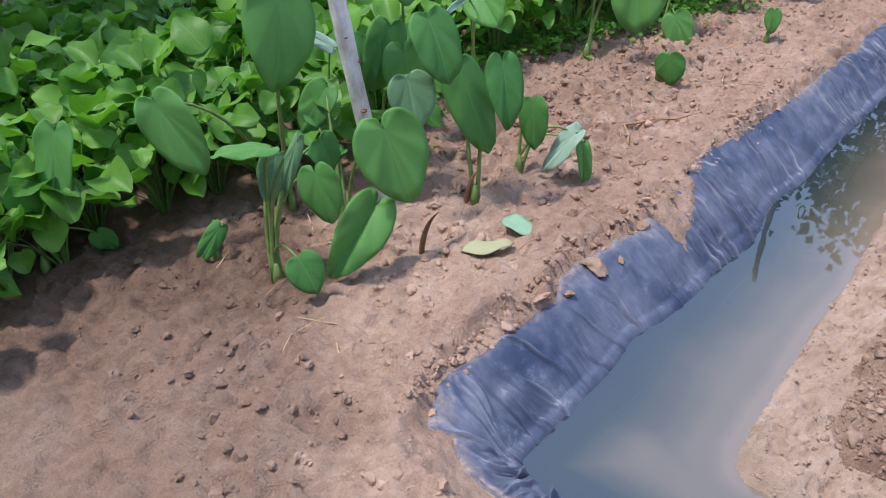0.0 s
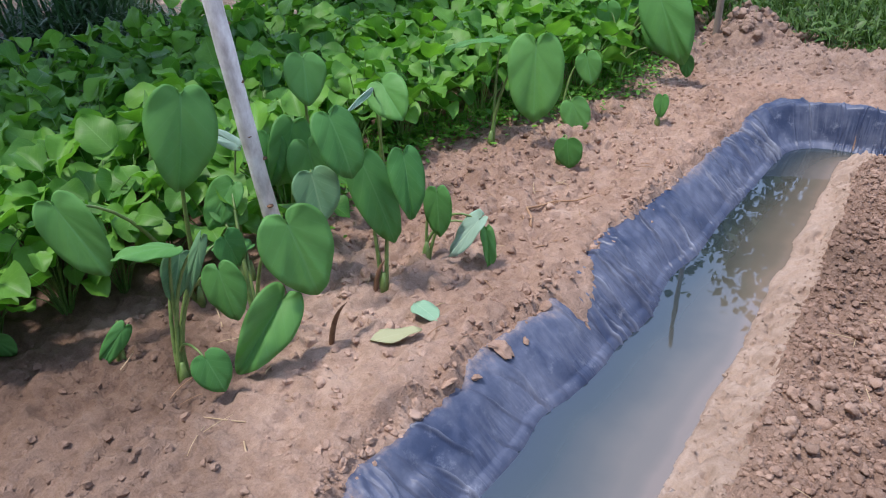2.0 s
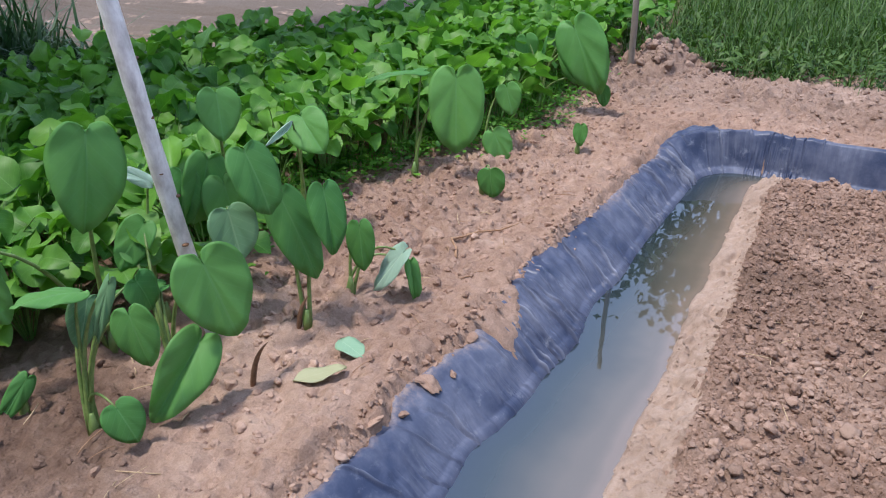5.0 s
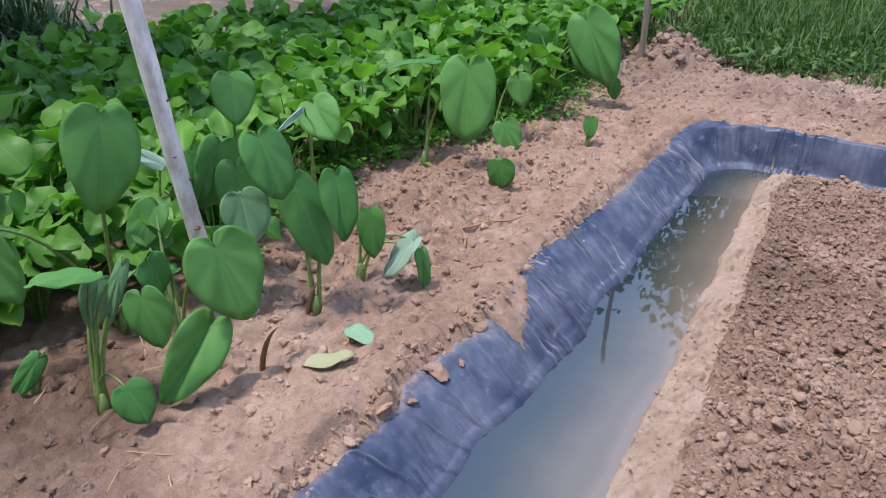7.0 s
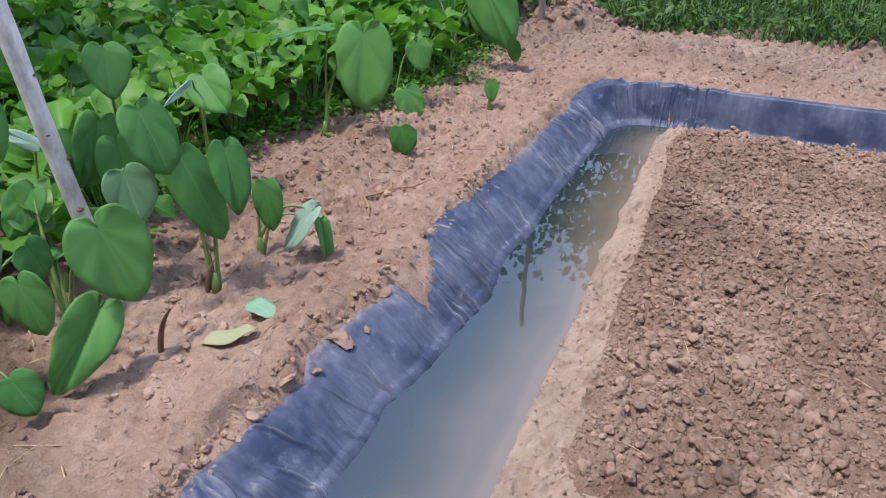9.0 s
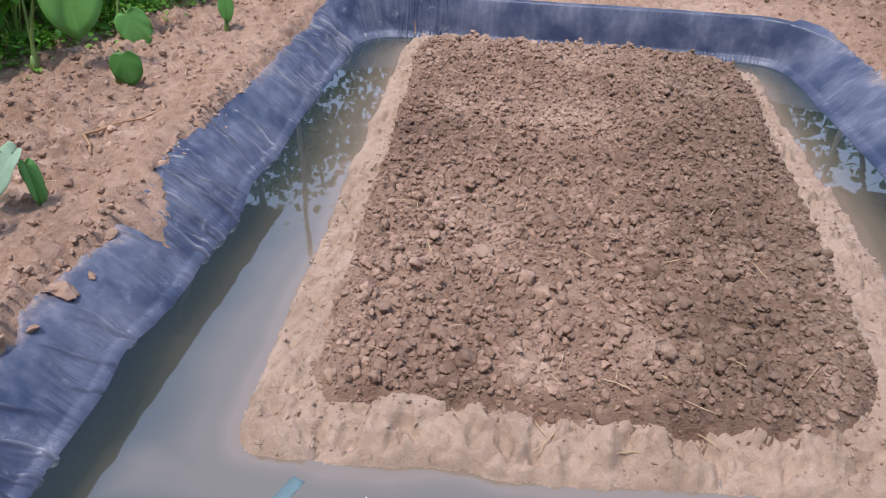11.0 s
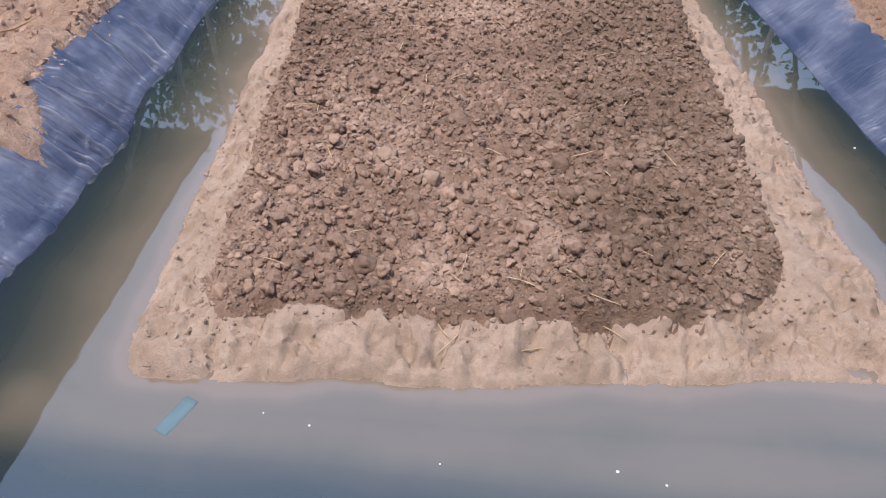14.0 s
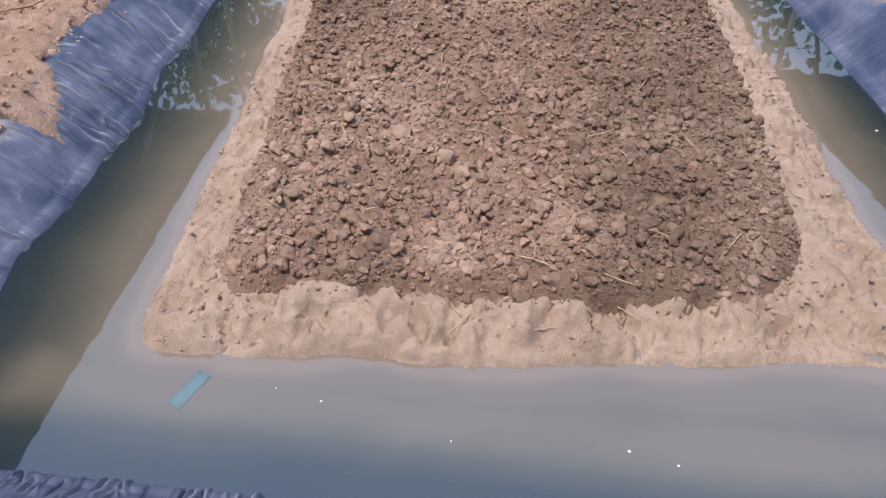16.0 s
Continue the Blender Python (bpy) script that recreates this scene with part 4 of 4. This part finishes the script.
# ---- leafy greens ----
def crop_plant(seed):
    """A leafy plant some 0.35 m high: broad oval leaves, each on its own stalk."""
    rnd = random.Random(seed)
    root = tagged(new("leafy_green"), "leafy green vegetable plant with broad oval leaves", "vegetable plant", "greens in the dense bed")
    for k in range(rnd.randint(17, 21)):
        a = 2.4 * k + rnd.uniform(-0.4, 0.4)
        r, h = 0.03 + 0.15 * rnd.random() ** 0.7, rnd.uniform(0.12, 0.32)
        j = Vector((math.cos(a) * r, math.sin(a) * r, h))
        L = rnd.uniform(0.075, 0.145)
        out = a + rnd.uniform(-0.7, 0.7)
        tilt = rnd.uniform(-0.8, 0.75)
        tip = j + L * Vector((math.cos(out) * math.cos(tilt), math.sin(out) * math.cos(tilt), math.sin(tilt)))
        up = (j.x + rnd.uniform(-0.7, 0.7) + math.cos(out) * 0.7, j.y + rnd.uniform(-0.7, 0.7) + math.sin(out) * 0.7, 1.5)
        v, f, uv = leaf_arrays(j, tip, rnd.uniform(0.68, 1.0), up, 0.0, rnd.uniform(0.05, 0.8), rnd.uniform(0.05, 0.6), 0.085, 7, 6, seed * 50 + k, 0.0, True)
        bm = bmesh.new()
        tube(bm, bent((0.01 * math.cos(a), 0.01 * math.sin(a), -0.02), (0.4 * j.x, 0.4 * j.y, h * 0.8), Vector(v[3]), 5), [0.0035, 0.003, 0.0025, 0.002, 0.0015], 4, False)
        bm.verts.index_update()
        sv = np.array([p.co[:] for p in bm.verts])
        sf = np.array([[p.index for p in q.verts] for q in bm.faces])
        bm.free()
        me = mesh_from("leaf", np.concatenate([v, sv]), np.concatenate([f, sf + len(v)]), np.concatenate([uv, np.full((len(sv), 2), 0.3)]))
        me.materials.append(M_CROP), me.materials.append(M_STEM)
        me.polygons.foreach_set("material_index", [0] * len(f) + [1] * len(sf))
        part_of("leaf", me, None, root)
    return root


PROTO = [crop_plant(500 + k) for k in range(9)]
rnd = random.Random(77)
spots = []
for i in range(9000):
    x, y = rnd.uniform(-5.0, -2.2), rnd.uniform(-0.3, 6.4)
    front = -2.30 + 0.06 * math.sin(2.1 * y) - 0.10 * max(0, 1.2 - abs(y - 2.4))
    if y < 1.7:
        front = -2.24 - 0.12 * (y < 1.15)
    back = -4.6 + 0.5 * min(max(y - 3.0, 0), 1.6)
    if not back < x < front or (x < -4.0 and y < 1.2) or y > 6.2 - 0.9 * (x + 2.2) ** 2 * (x > -2.2):
        continue
    gap = 0.158 + 0.014 * max(0, -x - 2.6)
    if all((x - a) ** 2 + (y - b) ** 2 > gap * gap for a, b in spots):
        spots.append((x, y))
spots = spots[:330]
zs = surface([s[0] for s in spots], [s[1] for s in spots])
for k, ((x, y), z) in enumerate(zip(spots, zs)):
    m = pose(x, y, z, rnd.uniform(-7, 7), rnd.uniform(-7, 7), rnd.uniform(0, 360))
    if k < len(PROTO):
        PROTO[k].matrix_basis = m
    else:
        ob = copy_thing(PROTO[k % len(PROTO)], m)
        s = rnd.uniform(0.9, 1.2)
        ob.scale = (s, s, s)


# ---- pole and stake ----
def wooden_pole(name, foot, top, r0, r1, mat, seed, knots=True):
    bm = bmesh.new()
    rnd = random.Random(seed)
    f, t = Vector(foot), Vector(top)
    n = 28
    pts = [f.lerp(t, k / n) + Vector((0.006 * math.sin(k * 0.5 + seed), 0.006 * math.cos(k * 0.37), 0)) for k in range(n + 1)]
    tube(bm, pts, [r0 + (r1 - r0) * k / n + (0.002 * rnd.random() if knots else 0) for k in range(n + 1)], 14)
    return part(name, bm, mat)


tagged(wooden_pole("pole", (-1.99, 1.345, 0.09), (-2.14, 1.165, 2.5), 0.0265, 0.024, M_POLE, 3), "pale whitish bark pole leaning in the bank among taro", "pole")
pole = bpy.data.objects["pole"]
for k, (h, a) in enumerate(((0.30, 2.2), (0.47, 0.4), (0.62, 1.6), (0.70, 0.2), (0.86, 1.1), (1.02, 2.0))):
    c = Vector((-1.99, 1.345, 0.09)).lerp(Vector((-2.14, 1.165, 2.5)), (h - 0.09) / 2.41)
    bm = bmesh.new()
    bmesh.ops.create_icosphere(bm, subdivisions=2, radius=0.009)
    for v in bm.verts:
        v.co = Vector((v.co.x * 1.2, v.co.y * 1.2, v.co.z * 0.6))
    ob = part("knot", bm, M_BUD, pole, "dark brown bark knot")
    ob.location = c + Vector((math.cos(a - 0.9), math.sin(a - 0.9), 0)) * 0.022
tagged(wooden_pole("stake", (-2.0, 5.08, 0.1), (-2.03, 5.08, 2.36), 0.021, 0.017, M_STAKE, 5), "thin grey wooden stake stuck in the heaped earth", "stake")


# ---- grass ----
def blades(name, spots, lengths, widths, mat, seed, lean=0.6, parent=None):
    rng = np.random.default_rng(seed)
    n = len(spots)
    a, tilt = rng.uniform(0, 2 * math.pi, n), rng.uniform(0.1, lean, n)
    tilt = tilt * 1.25
    out = np.stack([np.cos(a), np.sin(a), 0 * a], 1)
    side = np.stack([-np.sin(a), np.cos(a), 0 * a], 1)
    verts, uvs = [], []
    for u, w in ((0, 0.8), (0.35, 1.0), (0.7, 0.7), (1.0, 0.06)):
        c = spots + lengths[:, None] * (np.array((0, 0, 1.0)) * (u * np.cos(tilt * u * 1.3))[:, None] + out * (u * np.sin(tilt * (0.3 + u)))[:, None])
        for s in (-1, 1):
            verts.append(c + side * (s * w * widths / 2)[:, None])
            uvs.append(np.stack([np.full(n, u), np.full(n, 0.5 + 0.45 * s)], 1))
    V, U = np.stack(verts, 1).reshape(-1, 3), np.stack(uvs, 1).reshape(-1, 2)
    b = np.arange(n)[:, None] * 8
    F = np.concatenate([b + np.array(q) for q in ((0, 1, 3, 2), (2, 3, 5, 4), (4, 5, 7, 6))])
    return part_of(name, mesh_from(name, V, F, U), mat, parent)


def grass_field(n, x0, x1, y0, y1, lo, hi, width, name, label, seed, edge=0.15):
    r = np.random.default_rng(seed)
    x, y = r.uniform(x0, x1, n), r.uniform(y0, y1, n)
    keep = (fbm(x, y, 1.7, 3, seed) + 0.35 > 0) & (y > y0 + edge * (1 + vnoise(x, 0 * x, 2.5, seed)))
    x, y = x[keep], y[keep]
    p = np.stack([x, y, surface(x, y) - 0.01], 1)
    ob = blades(name, p, r.uniform(lo, hi, len(x)) * (0.7 + 0.5 * step(0, 1.5, y - y0)), r.uniform(0.6, 1.2, len(x)) * width, M_GRASS, seed, 1.35)
    return tagged(ob, label, "grass", kind="stuff")


grass_field(52000, -2.2, 4.5, 5.25, 10.5, 0.08, 0.34, 0.012, "grass", "rough green grass and weeds beyond the bare bank", 61)
grass_field(3500, -3.3, -2.0, 6.2, 10.5, 0.10, 0.3, 0.009, "grass", "rough green grass behind the vegetable bed", 62)
grass_field(5200, -2.0, 3.6, 5.25, 7.2, 0.2, 0.42, 0.009, "grass", "long arching green grass at the edge of the bank", 68, 0.1)
r = np.random.default_rng(66)
n = 5200
wx, wy = r.uniform(-2.0, 3.2, n), 5.3 + 3.4 * r.random(n) ** 1.3
wz = surface(wx, wy)
vs, fs, us, base = [], [], [], 0
for k in range(n):
    a, tl = r.uniform(0, 6.28), r.uniform(-0.5, 0.9)
    L = r.uniform(0.03, 0.085)
    p = np.array((wx[k], wy[k], wz[k] + r.uniform(0.01, 0.16)))
    v, f, uv = leaf_arrays(p, p + L * np.array((math.cos(a) * math.cos(tl), math.sin(a) * math.cos(tl), math.sin(tl))), r.uniform(0.25, 0.55), p + (0.1, -0.3, 1), 0.0, 0.3, 0.2, 0, 3, 2, k)
    vs.append(v), fs.append(f + base), us.append(uv)
    base += len(v)
tagged(part_of("weeds", mesh_from("weeds", np.concatenate(vs), np.concatenate(fs), np.concatenate(us)), M_GRASS), "low broad-leaved weeds among the grass", "weeds", kind="stuff")

# the grass tuft round the dark trunk
r = np.random.default_rng(63)
tx, ty = -5.8 + 0.3 * r.standard_normal(900), 2.75 + 0.3 * r.standard_normal(900)
tuft = blades("grass_tuft", np.stack([tx, ty, surface(tx, ty) - 0.01], 1), r.uniform(0.25, 0.75, 900), r.uniform(0.012, 0.03, 900), M_TUFT, 64, 1.3)
tagged(tuft, "dark tuft of long strap-like grass round a trunk", "grass", kind="stuff")
bm = bmesh.new()
tube(bm, bent((-6.15, 2.85, 0.05), (-6.1, 2.85, 1.2), (-6.3, 3.0, 2.6), 8), np.linspace(0.13, 0.08, 8), 10)
dark_tree = tagged(new("tree"), "dark tree trunk rising out of the grass tuft", "tree")
part("trunk", bm, M_BARK, dark_tree)

# small weeds at the edge of the greens
r = np.random.default_rng(65)
n = 3400
wy = r.uniform(1.5, 5.0, n)
wx = -2.22 + 0.12 * np.sin(2.1 * wy) - 0.08 * np.clip(1.6 - np.abs(wy - 2.3), 0, 2) + 0.1 * r.standard_normal(n)
wz = surface(wx, wy)
vs, fs, us, base = [], [], [], 0
for k in range(n):
    a, tl = r.uniform(0, 6.28), r.uniform(-0.3, 0.6)
    L = r.uniform(0.016, 0.042)
    p = np.array((wx[k], wy[k], wz[k] + r.uniform(0.01, 0.07)))
    v, f, uv = leaf_arrays(p, p + L * np.array((math.cos(a) * math.cos(tl), math.sin(a) * math.cos(tl), math.sin(tl))), 0.6, p + (0.1, 0.1, 1), 0.0, 0.2, 0.1, 0, 3, 2, k)
    vs.append(v), fs.append(f + base), us.append(uv)
    base += len(v)
tagged(part_of("weeds", mesh_from("weeds", np.concatenate(vs), np.concatenate(fs), np.concatenate(us)), M_CROP), "tiny bright weeds along the edge of the greens", "weeds", kind="stuff")
n = 1500
wy = r.uniform(1.6, 5.0, n)
wx = -2.2 + 0.12 * np.sin(2.1 * wy) - 0.08 * np.clip(1.6 - np.abs(wy - 2.3), 0, 2) - 0.12 * np.abs(r.standard_normal(n))
sprouts = blades("grass", np.stack([wx, wy, surface(wx, wy) - 0.01], 1), r.uniform(0.05, 0.17, n), r.uniform(0.004, 0.009, n), M_CROP, 67, 1.0)
tagged(sprouts, "thin bright green stalks and grass under the greens", "grass", kind="stuff")


# ---- litter on the bank ----
def fallen_leaf(a, b, wide, mat, label, seed):
    za, zb = float(surface(*a)[0]), float(surface(*b)[0])
    z = (za + zb) / 2 + 0.008
    v, f, uv = leaf_arrays((*a, z), (*b, z + 0.004), wide, ((a[0] + b[0]) / 2, (a[1] + b[1]) / 2, 3), 0.03, 0.12, 0.06, 0.04, 8, 6, seed)
    ob = part_of("fallen_leaf", mesh_from("fallen_leaf", v, f, uv), mat)
    s = ob.modifiers.new("thickness", "SOLIDIFY")
    s.thickness, s.offset = 0.0015, 0
    return tagged(ob, label, "fallen leaf")


fallen_leaf((-1.585, 1.487), (-1.462, 1.447), 0.6, M_TARO_FALLEN, "fallen pale green leaf lying on the clay", 1)
fallen_leaf((-1.55, 1.245), (-1.46, 1.372), 0.42, M_DEADLEAF, "fallen yellowed leaf lying on the clay", 2)


def root_twig(pts, r, label, mat=M_TWIG):
    bm = bmesh.new()
    P = [(x, y, float(surface(x, y)[0]) + 0.008 + dz) for x, y, dz in pts]
    tube(bm, P, np.linspace(r, r * 0.5, len(P)), 6)
    return tagged(part("twig", bm, mat), label, "twig")


root_twig([(-1.58, 2.15, 0.0), (-1.61, 2.2, 0.008), (-1.655, 2.24, 0.012), (-1.645, 2.30, 0.012), (-1.61, 2.37, 0.01), (-1.56, 2.45, 0.006), (-1.50, 2.53, 0.0)], 0.006, "dry crooked root lying on the bare bank")

# ---- dry straws, crumbs of foam, sheaths ----
rs = random.Random(91)


def straw(x, y, z, length, r, turn, label, mat=M_STRAW, group="dry straws"):
    bm = bmesh.new()
    d = Vector((math.cos(turn), math.sin(turn), 0)) * length / 2
    tube(bm, bent(-d, Vector((0.12 * length * rs.uniform(-1, 1), 0.12 * length * rs.uniform(-1, 1), 0.004)), d, 5), [r, r, r, r, r * 0.7], 5)
    ob = tagged(part("straw", bm, mat), label, "straw", group)
    ob.location = (x, y, z)
    return ob


for k in range(46):
    x, y = rs.uniform(-0.5, 0.75), 1.3 + 2.2 * rs.random() ** 1.6
    straw(x, y, float(top_height(np.array([x]), np.array([y]))[0]) + 0.012, rs.uniform(0.03, 0.09), rs.uniform(0.0008, 0.0016), rs.uniform(0, 6.28), "dry straw lying on the loose soil", group="straws on the bed")
for k in range(44):
    x, y = rs.uniform(-2.1, -1.4), rs.uniform(0.7, 3.4)
    straw(x, y, float(surface(x, y)[0]) + 0.008, rs.uniform(0.03, 0.12), rs.uniform(0.001, 0.0022), rs.uniform(0, 6.28), "dry stalk lying on the clay bank", rs.choice((M_STRAW, M_TWIG)), "stalks on the bank")


def sheath(x, y, h, lean, seed):
    z = float(surface(x, y)[0])
    bm = bmesh.new()
    tube(bm, bent((0, 0, -0.02), (0.2 * lean[0], 0.2 * lean[1], h * 0.7), (lean[0], lean[1], h), 8), [0.008, 0.009, 0.009, 0.008, 0.007, 0.005, 0.003, 0.001], 7)
    ob = tagged(part("dry_sheath", bm, M_BUD), "withered brown leaf sheath standing in the clay", "plant sheath")
    ob.location = (x, y, z)


sheath(-1.70, 1.225, 0.15, (0.055, 0.035), 1)
sheath(-1.77, 1.50, 0.11, (0.03, 0.03), 2)
sheath(-1.79, 1.55, 0.08, (-0.02, 0.03), 3)

for x, y, rr in ((-0.25, 1.10, 0.004), (0.36, 1.06, 0.005), (0.45, 1.04, 0.004), (1.17, 2.28, 0.006), (0.02, 1.04, 0.003), (-0.35, 1.12, 0.003)):
    bm = bmesh.new()
    bmesh.ops.create_icosphere(bm, subdivisions=2, radius=rr * 0.7)
    for v in bm.verts:
        v.co.z *= 0.4
    ob = tagged(part("foam_speck", bm, M_FOAM), "tiny pale speck floating on the water", "speck", "specks on the water")
    ob.location = (x, y, 0.001)
east = [(p, q) for p, q in zip(SHORE, normals_of(SHORE)) if q[0] > 0.8]
scum = []
for p, q in east:
    for k in range(3):
        scum.append((p[0] - q[0] * rs.uniform(-0.004, 0.008), p[1] + rs.uniform(-0.008, 0.008), 0.001, rs.uniform(0.0015, 0.004)))
tagged(scatter_clods("scum_line", scum, M_FOAM, None, 9), "thin pale line of scum along the liner's waterline", "scum", kind="stuff")

heap = tagged(new("earth_heap"), "small heap of clay lumps round the foot of the stake", "earth heap")
HEAP = [me.copy() for me in CLODS[:4]]
for me in HEAP:
    me.materials.clear()
    me.materials.append(M_CLAYCLOD)
for k in range(64):
    x, y = -1.84 + rs.gauss(0, 0.13), 5.24 + rs.gauss(0, 0.1)
    if math.hypot(x + 2.0, y - 5.08) < 0.04:
        continue
    q = rs.uniform(0.012, 0.038)
    ob = part_of("lump", HEAP[k % 4], None, heap)
    ob.matrix_basis = pose(x, y, float(surface(x, y)[0]) + 0.2 * q, rs.uniform(0, 40), rs.uniform(0, 40), rs.uniform(0, 360)) @ Matrix.Scale(q, 4)

# lumps of clay on the bank round the taro plants
for k in range(70):
    x, y = rs.uniform(-2.05, -1.5), rs.uniform(1.0, 3.4)
    q = rs.uniform(0.007, 0.02)
    ob = tagged(part_of("clay_lump", HEAP[k % 4], None), "rough lump of clay lying on the bank", "clay lump", "clay lumps on the bank")
    ob.matrix_basis = pose(x, y, float(surface(x, y)[0]) + 0.15 * q, rs.uniform(0, 40), rs.uniform(0, 40), rs.uniform(0, 360)) @ Matrix.Scale(q, 4)

# dried lumps of mud stuck on the liner
for k, (x, y, q) in enumerate(((-1.245, 1.485, 0.026), (-1.265, 1.47, 0.018), (-1.235, 1.335, 0.016), (-1.27, 1.24, 0.022), (-1.25, 1.72, 0.014), (-1.22, 1.56, 0.010), (-1.26, 1.10, 0.015))):
    d = float(signed_distance(np.array([x]), np.array([y]), SHORE)[0][0])
    ob = tagged(part_of("mud_lump", HEAP[k % 4], None), "dried tan lump of mud stuck on the liner", "mud lump", "mud lumps on the liner")
    ob.matrix_basis = pose(x, y, float(bank_rise(d, y)) + 0.026, 0, 25, k * 65) @ Matrix.Diagonal((q * 1.2, q, q * 0.45, 1))

# crumbs of mud on the liner's edge
spots = []
nrm = normals_of(SHORE)
for k in range(5200):
    i = rs.randrange(len(SHORE))
    if nrm[i][0] > -0.8 or SHORE[i][1] > 3.4:
        continue
    if vnoise(SHORE[i][1], 0.0, 7, 77) + rs.uniform(-0.5, 0.5) < 0.05:
        continue
    d = 0.225 - abs(rs.gauss(0, 0.028))
    x, y = SHORE[i] + nrm[i] * d
    spots.append((x, y, float(surface(x, y)[0]) + 0.008, 0.002 + 0.009 * rs.random() ** 4))
tagged(scatter_clods("mud_crumbs", spots, M_CLAYCLOD, None, 12), "crumbs of tan mud on the edge of the liner", "mud crumbs", kind="stuff")

# ---- floating scrap ----
bm = bmesh.new()
bmesh.ops.create_grid(bm, x_segments=6, y_segments=3, size=0.5)
for v in bm.verts:
    v.co = Vector((v.co.x * 0.095, v.co.y * 0.032, 0.0008))
ob = part("plastic_scrap", bm, M_SCRAP)
ob.matrix_basis = pose(-0.523, 1.095, 0.0, 0, 0, 68)
s = ob.modifiers.new("thickness", "SOLIDIFY")
s.thickness = 0.0003
tagged(ob, "small strip of pale blue plastic floating on the water", "plastic scrap")


M_WALL = plain("grey_render", (0.16, 0.15, 0.14), (0.24, 0.23, 0.21), 3, 0.9)


# ---- what only the water mirrors: awnings at both sides, and trees behind; low sheets added for shade ----
def awning(x0, x1, y0, y1, z, label, near=False, slant=0.0):
    """A dark sheet on two posts at its far end and one behind the near end."""
    root = tagged(new("awning"), label, "awning")
    bm = bmesh.new()
    bmesh.ops.create_grid(bm, x_segments=24, y_segments=60, size=0.5)
    for v in bm.verts:
        v.co = Vector(((x0 + x1) / 2 + v.co.x * (x1 - x0) + slant * (0.5 - v.co.y) * (y1 - y0), (y0 + y1) / 2 + v.co.y * (y1 - y0), z + 0.03 * math.sin(80 * v.co.x)))
    ob = part("sheet", bm, M_DARKSHEET, root)
    s = ob.modifiers.new("thickness", "SOLIDIFY")
    s.thickness = 0.01
    ye, dy = (y0 + 0.1, 3.0) if near else (y1 - 0.1, -3.0)
    for x in (x0 + 0.3, x1 - 0.3):
        bm = bmesh.new()
        tube(bm, [(x, ye, -0.05), (x, ye, z)], [0.05, 0.045], 8)
        part("post", bm, M_STAKE, root)
        bm = bmesh.new()
        tube(bm, [(x, ye, z - 2), (x, ye + dy, z - 0.03)], [0.04, 0.035], 8)
        part("brace", bm, M_STAKE, root)
    return root


awning(-6.3, -4.3, 2.0, 9.75, 5.0, "dark sheet awning on wooden posts over the greens")
# unseen sheet, added only to keep light off the near greens
awning(-11.0, -3.85, -6.0, 2.1, 3.5, "unseen low dark sheet added to shade the near greens", True)
awning(4.0, 11.0, -6.0, 12.2, 5.0, "dark sheet awning on wooden posts beside the trench", slant=0.27)
# its counterpart at the right, also out of view and added to block light
awning(2.75, 11.0, -6.0, 2.1, 3.5, "unseen low dark sheet added to shade the right side", True)
# a plain wall closes the place behind the camera
bm = bmesh.new()
bmesh.ops.create_cube(bm, size=1)
for v in bm.verts:
    v.co = Vector((v.co.x * 14, -4.0 + v.co.y * 0.2, 2.4 + v.co.z * 5.0))
tagged(part("wall_south", bm, M_WALL, smooth=False), "plain grey rendered wall closing the yard", "wall", kind="structure")


def tree(x, y, h, spread, seed):
    rnd = random.Random(seed)
    root = tagged(new("tree"), "leafy green tree standing behind the grass", "tree", "trees behind the garden")
    root.location = (x, y, 0.05)
    bm = bmesh.new()
    tube(bm, [(0, 0, -0.1), (0.1, 0, h * 0.4), (0, 0.1, h * 0.8)], [0.16, 0.12, 0.05], 9)
    ends = []
    for k in range(20):
        a, e = rnd.uniform(0, 6.28), rnd.uniform(0.3, 1.0)
        s = Vector((0.05, 0.05, h * rnd.uniform(0.15, 0.7)))
        t = s + Vector((math.cos(a) * spread * e, math.sin(a) * spread * e, h * 0.3 * rnd.uniform(0.3, 1)))
        tube(bm, bent(s, (s + t) / 2 + Vector((0, 0, 0.3)), t, 6), np.linspace(0.06, 0.02, 6), 6)
        ends.append(t)
    part("trunk", bm, M_BARK, root)
    r = np.random.default_rng(seed)
    tips = np.array([t[:] for t in ends] + [(0, 0, h * 0.85)])
    n = 190 * len(tips)
    p = np.repeat(tips, 190, 0) + r.normal(0, (0.5, 0.5, 0.42), (n, 3))
    d = r.normal(0, (1, 1, 0.8), (n, 3)) - (0, 0, 0.4)
    d /= np.linalg.norm(d, axis=1)[:, None]
    q = np.cross(d, r.normal(0, 1, (n, 3)))
    q /= np.linalg.norm(q, axis=1)[:, None]
    L = r.uniform(0.12, 0.27, n)[:, None]
    V = np.stack([p, p + d * L * 0.45 + q * L * 0.34, p + d * L, p + d * L * 0.45 - q * L * 0.34], 1).reshape(-1, 3)
    F = np.arange(4 * n).reshape(-1, 4)
    U = np.tile([[0, 0.5], [0.5, 1], [1, 0.5], [0.5, 0]], (n, 1))
    part_of("crown", mesh_from("crown", V, F, U), M_TREE, root)
    return root


for k, (x, y, h) in enumerate(((-8.5, 13, 7.5), (-5.6, 14, 8.2), (-2.6, 13.5, 7.8), (0.4, 14.5, 8.0), (3.3, 15, 8.4), (9.4, 15, 8.2))):
    tree(x, y, h * 0.9, 1.7, 900 + k)
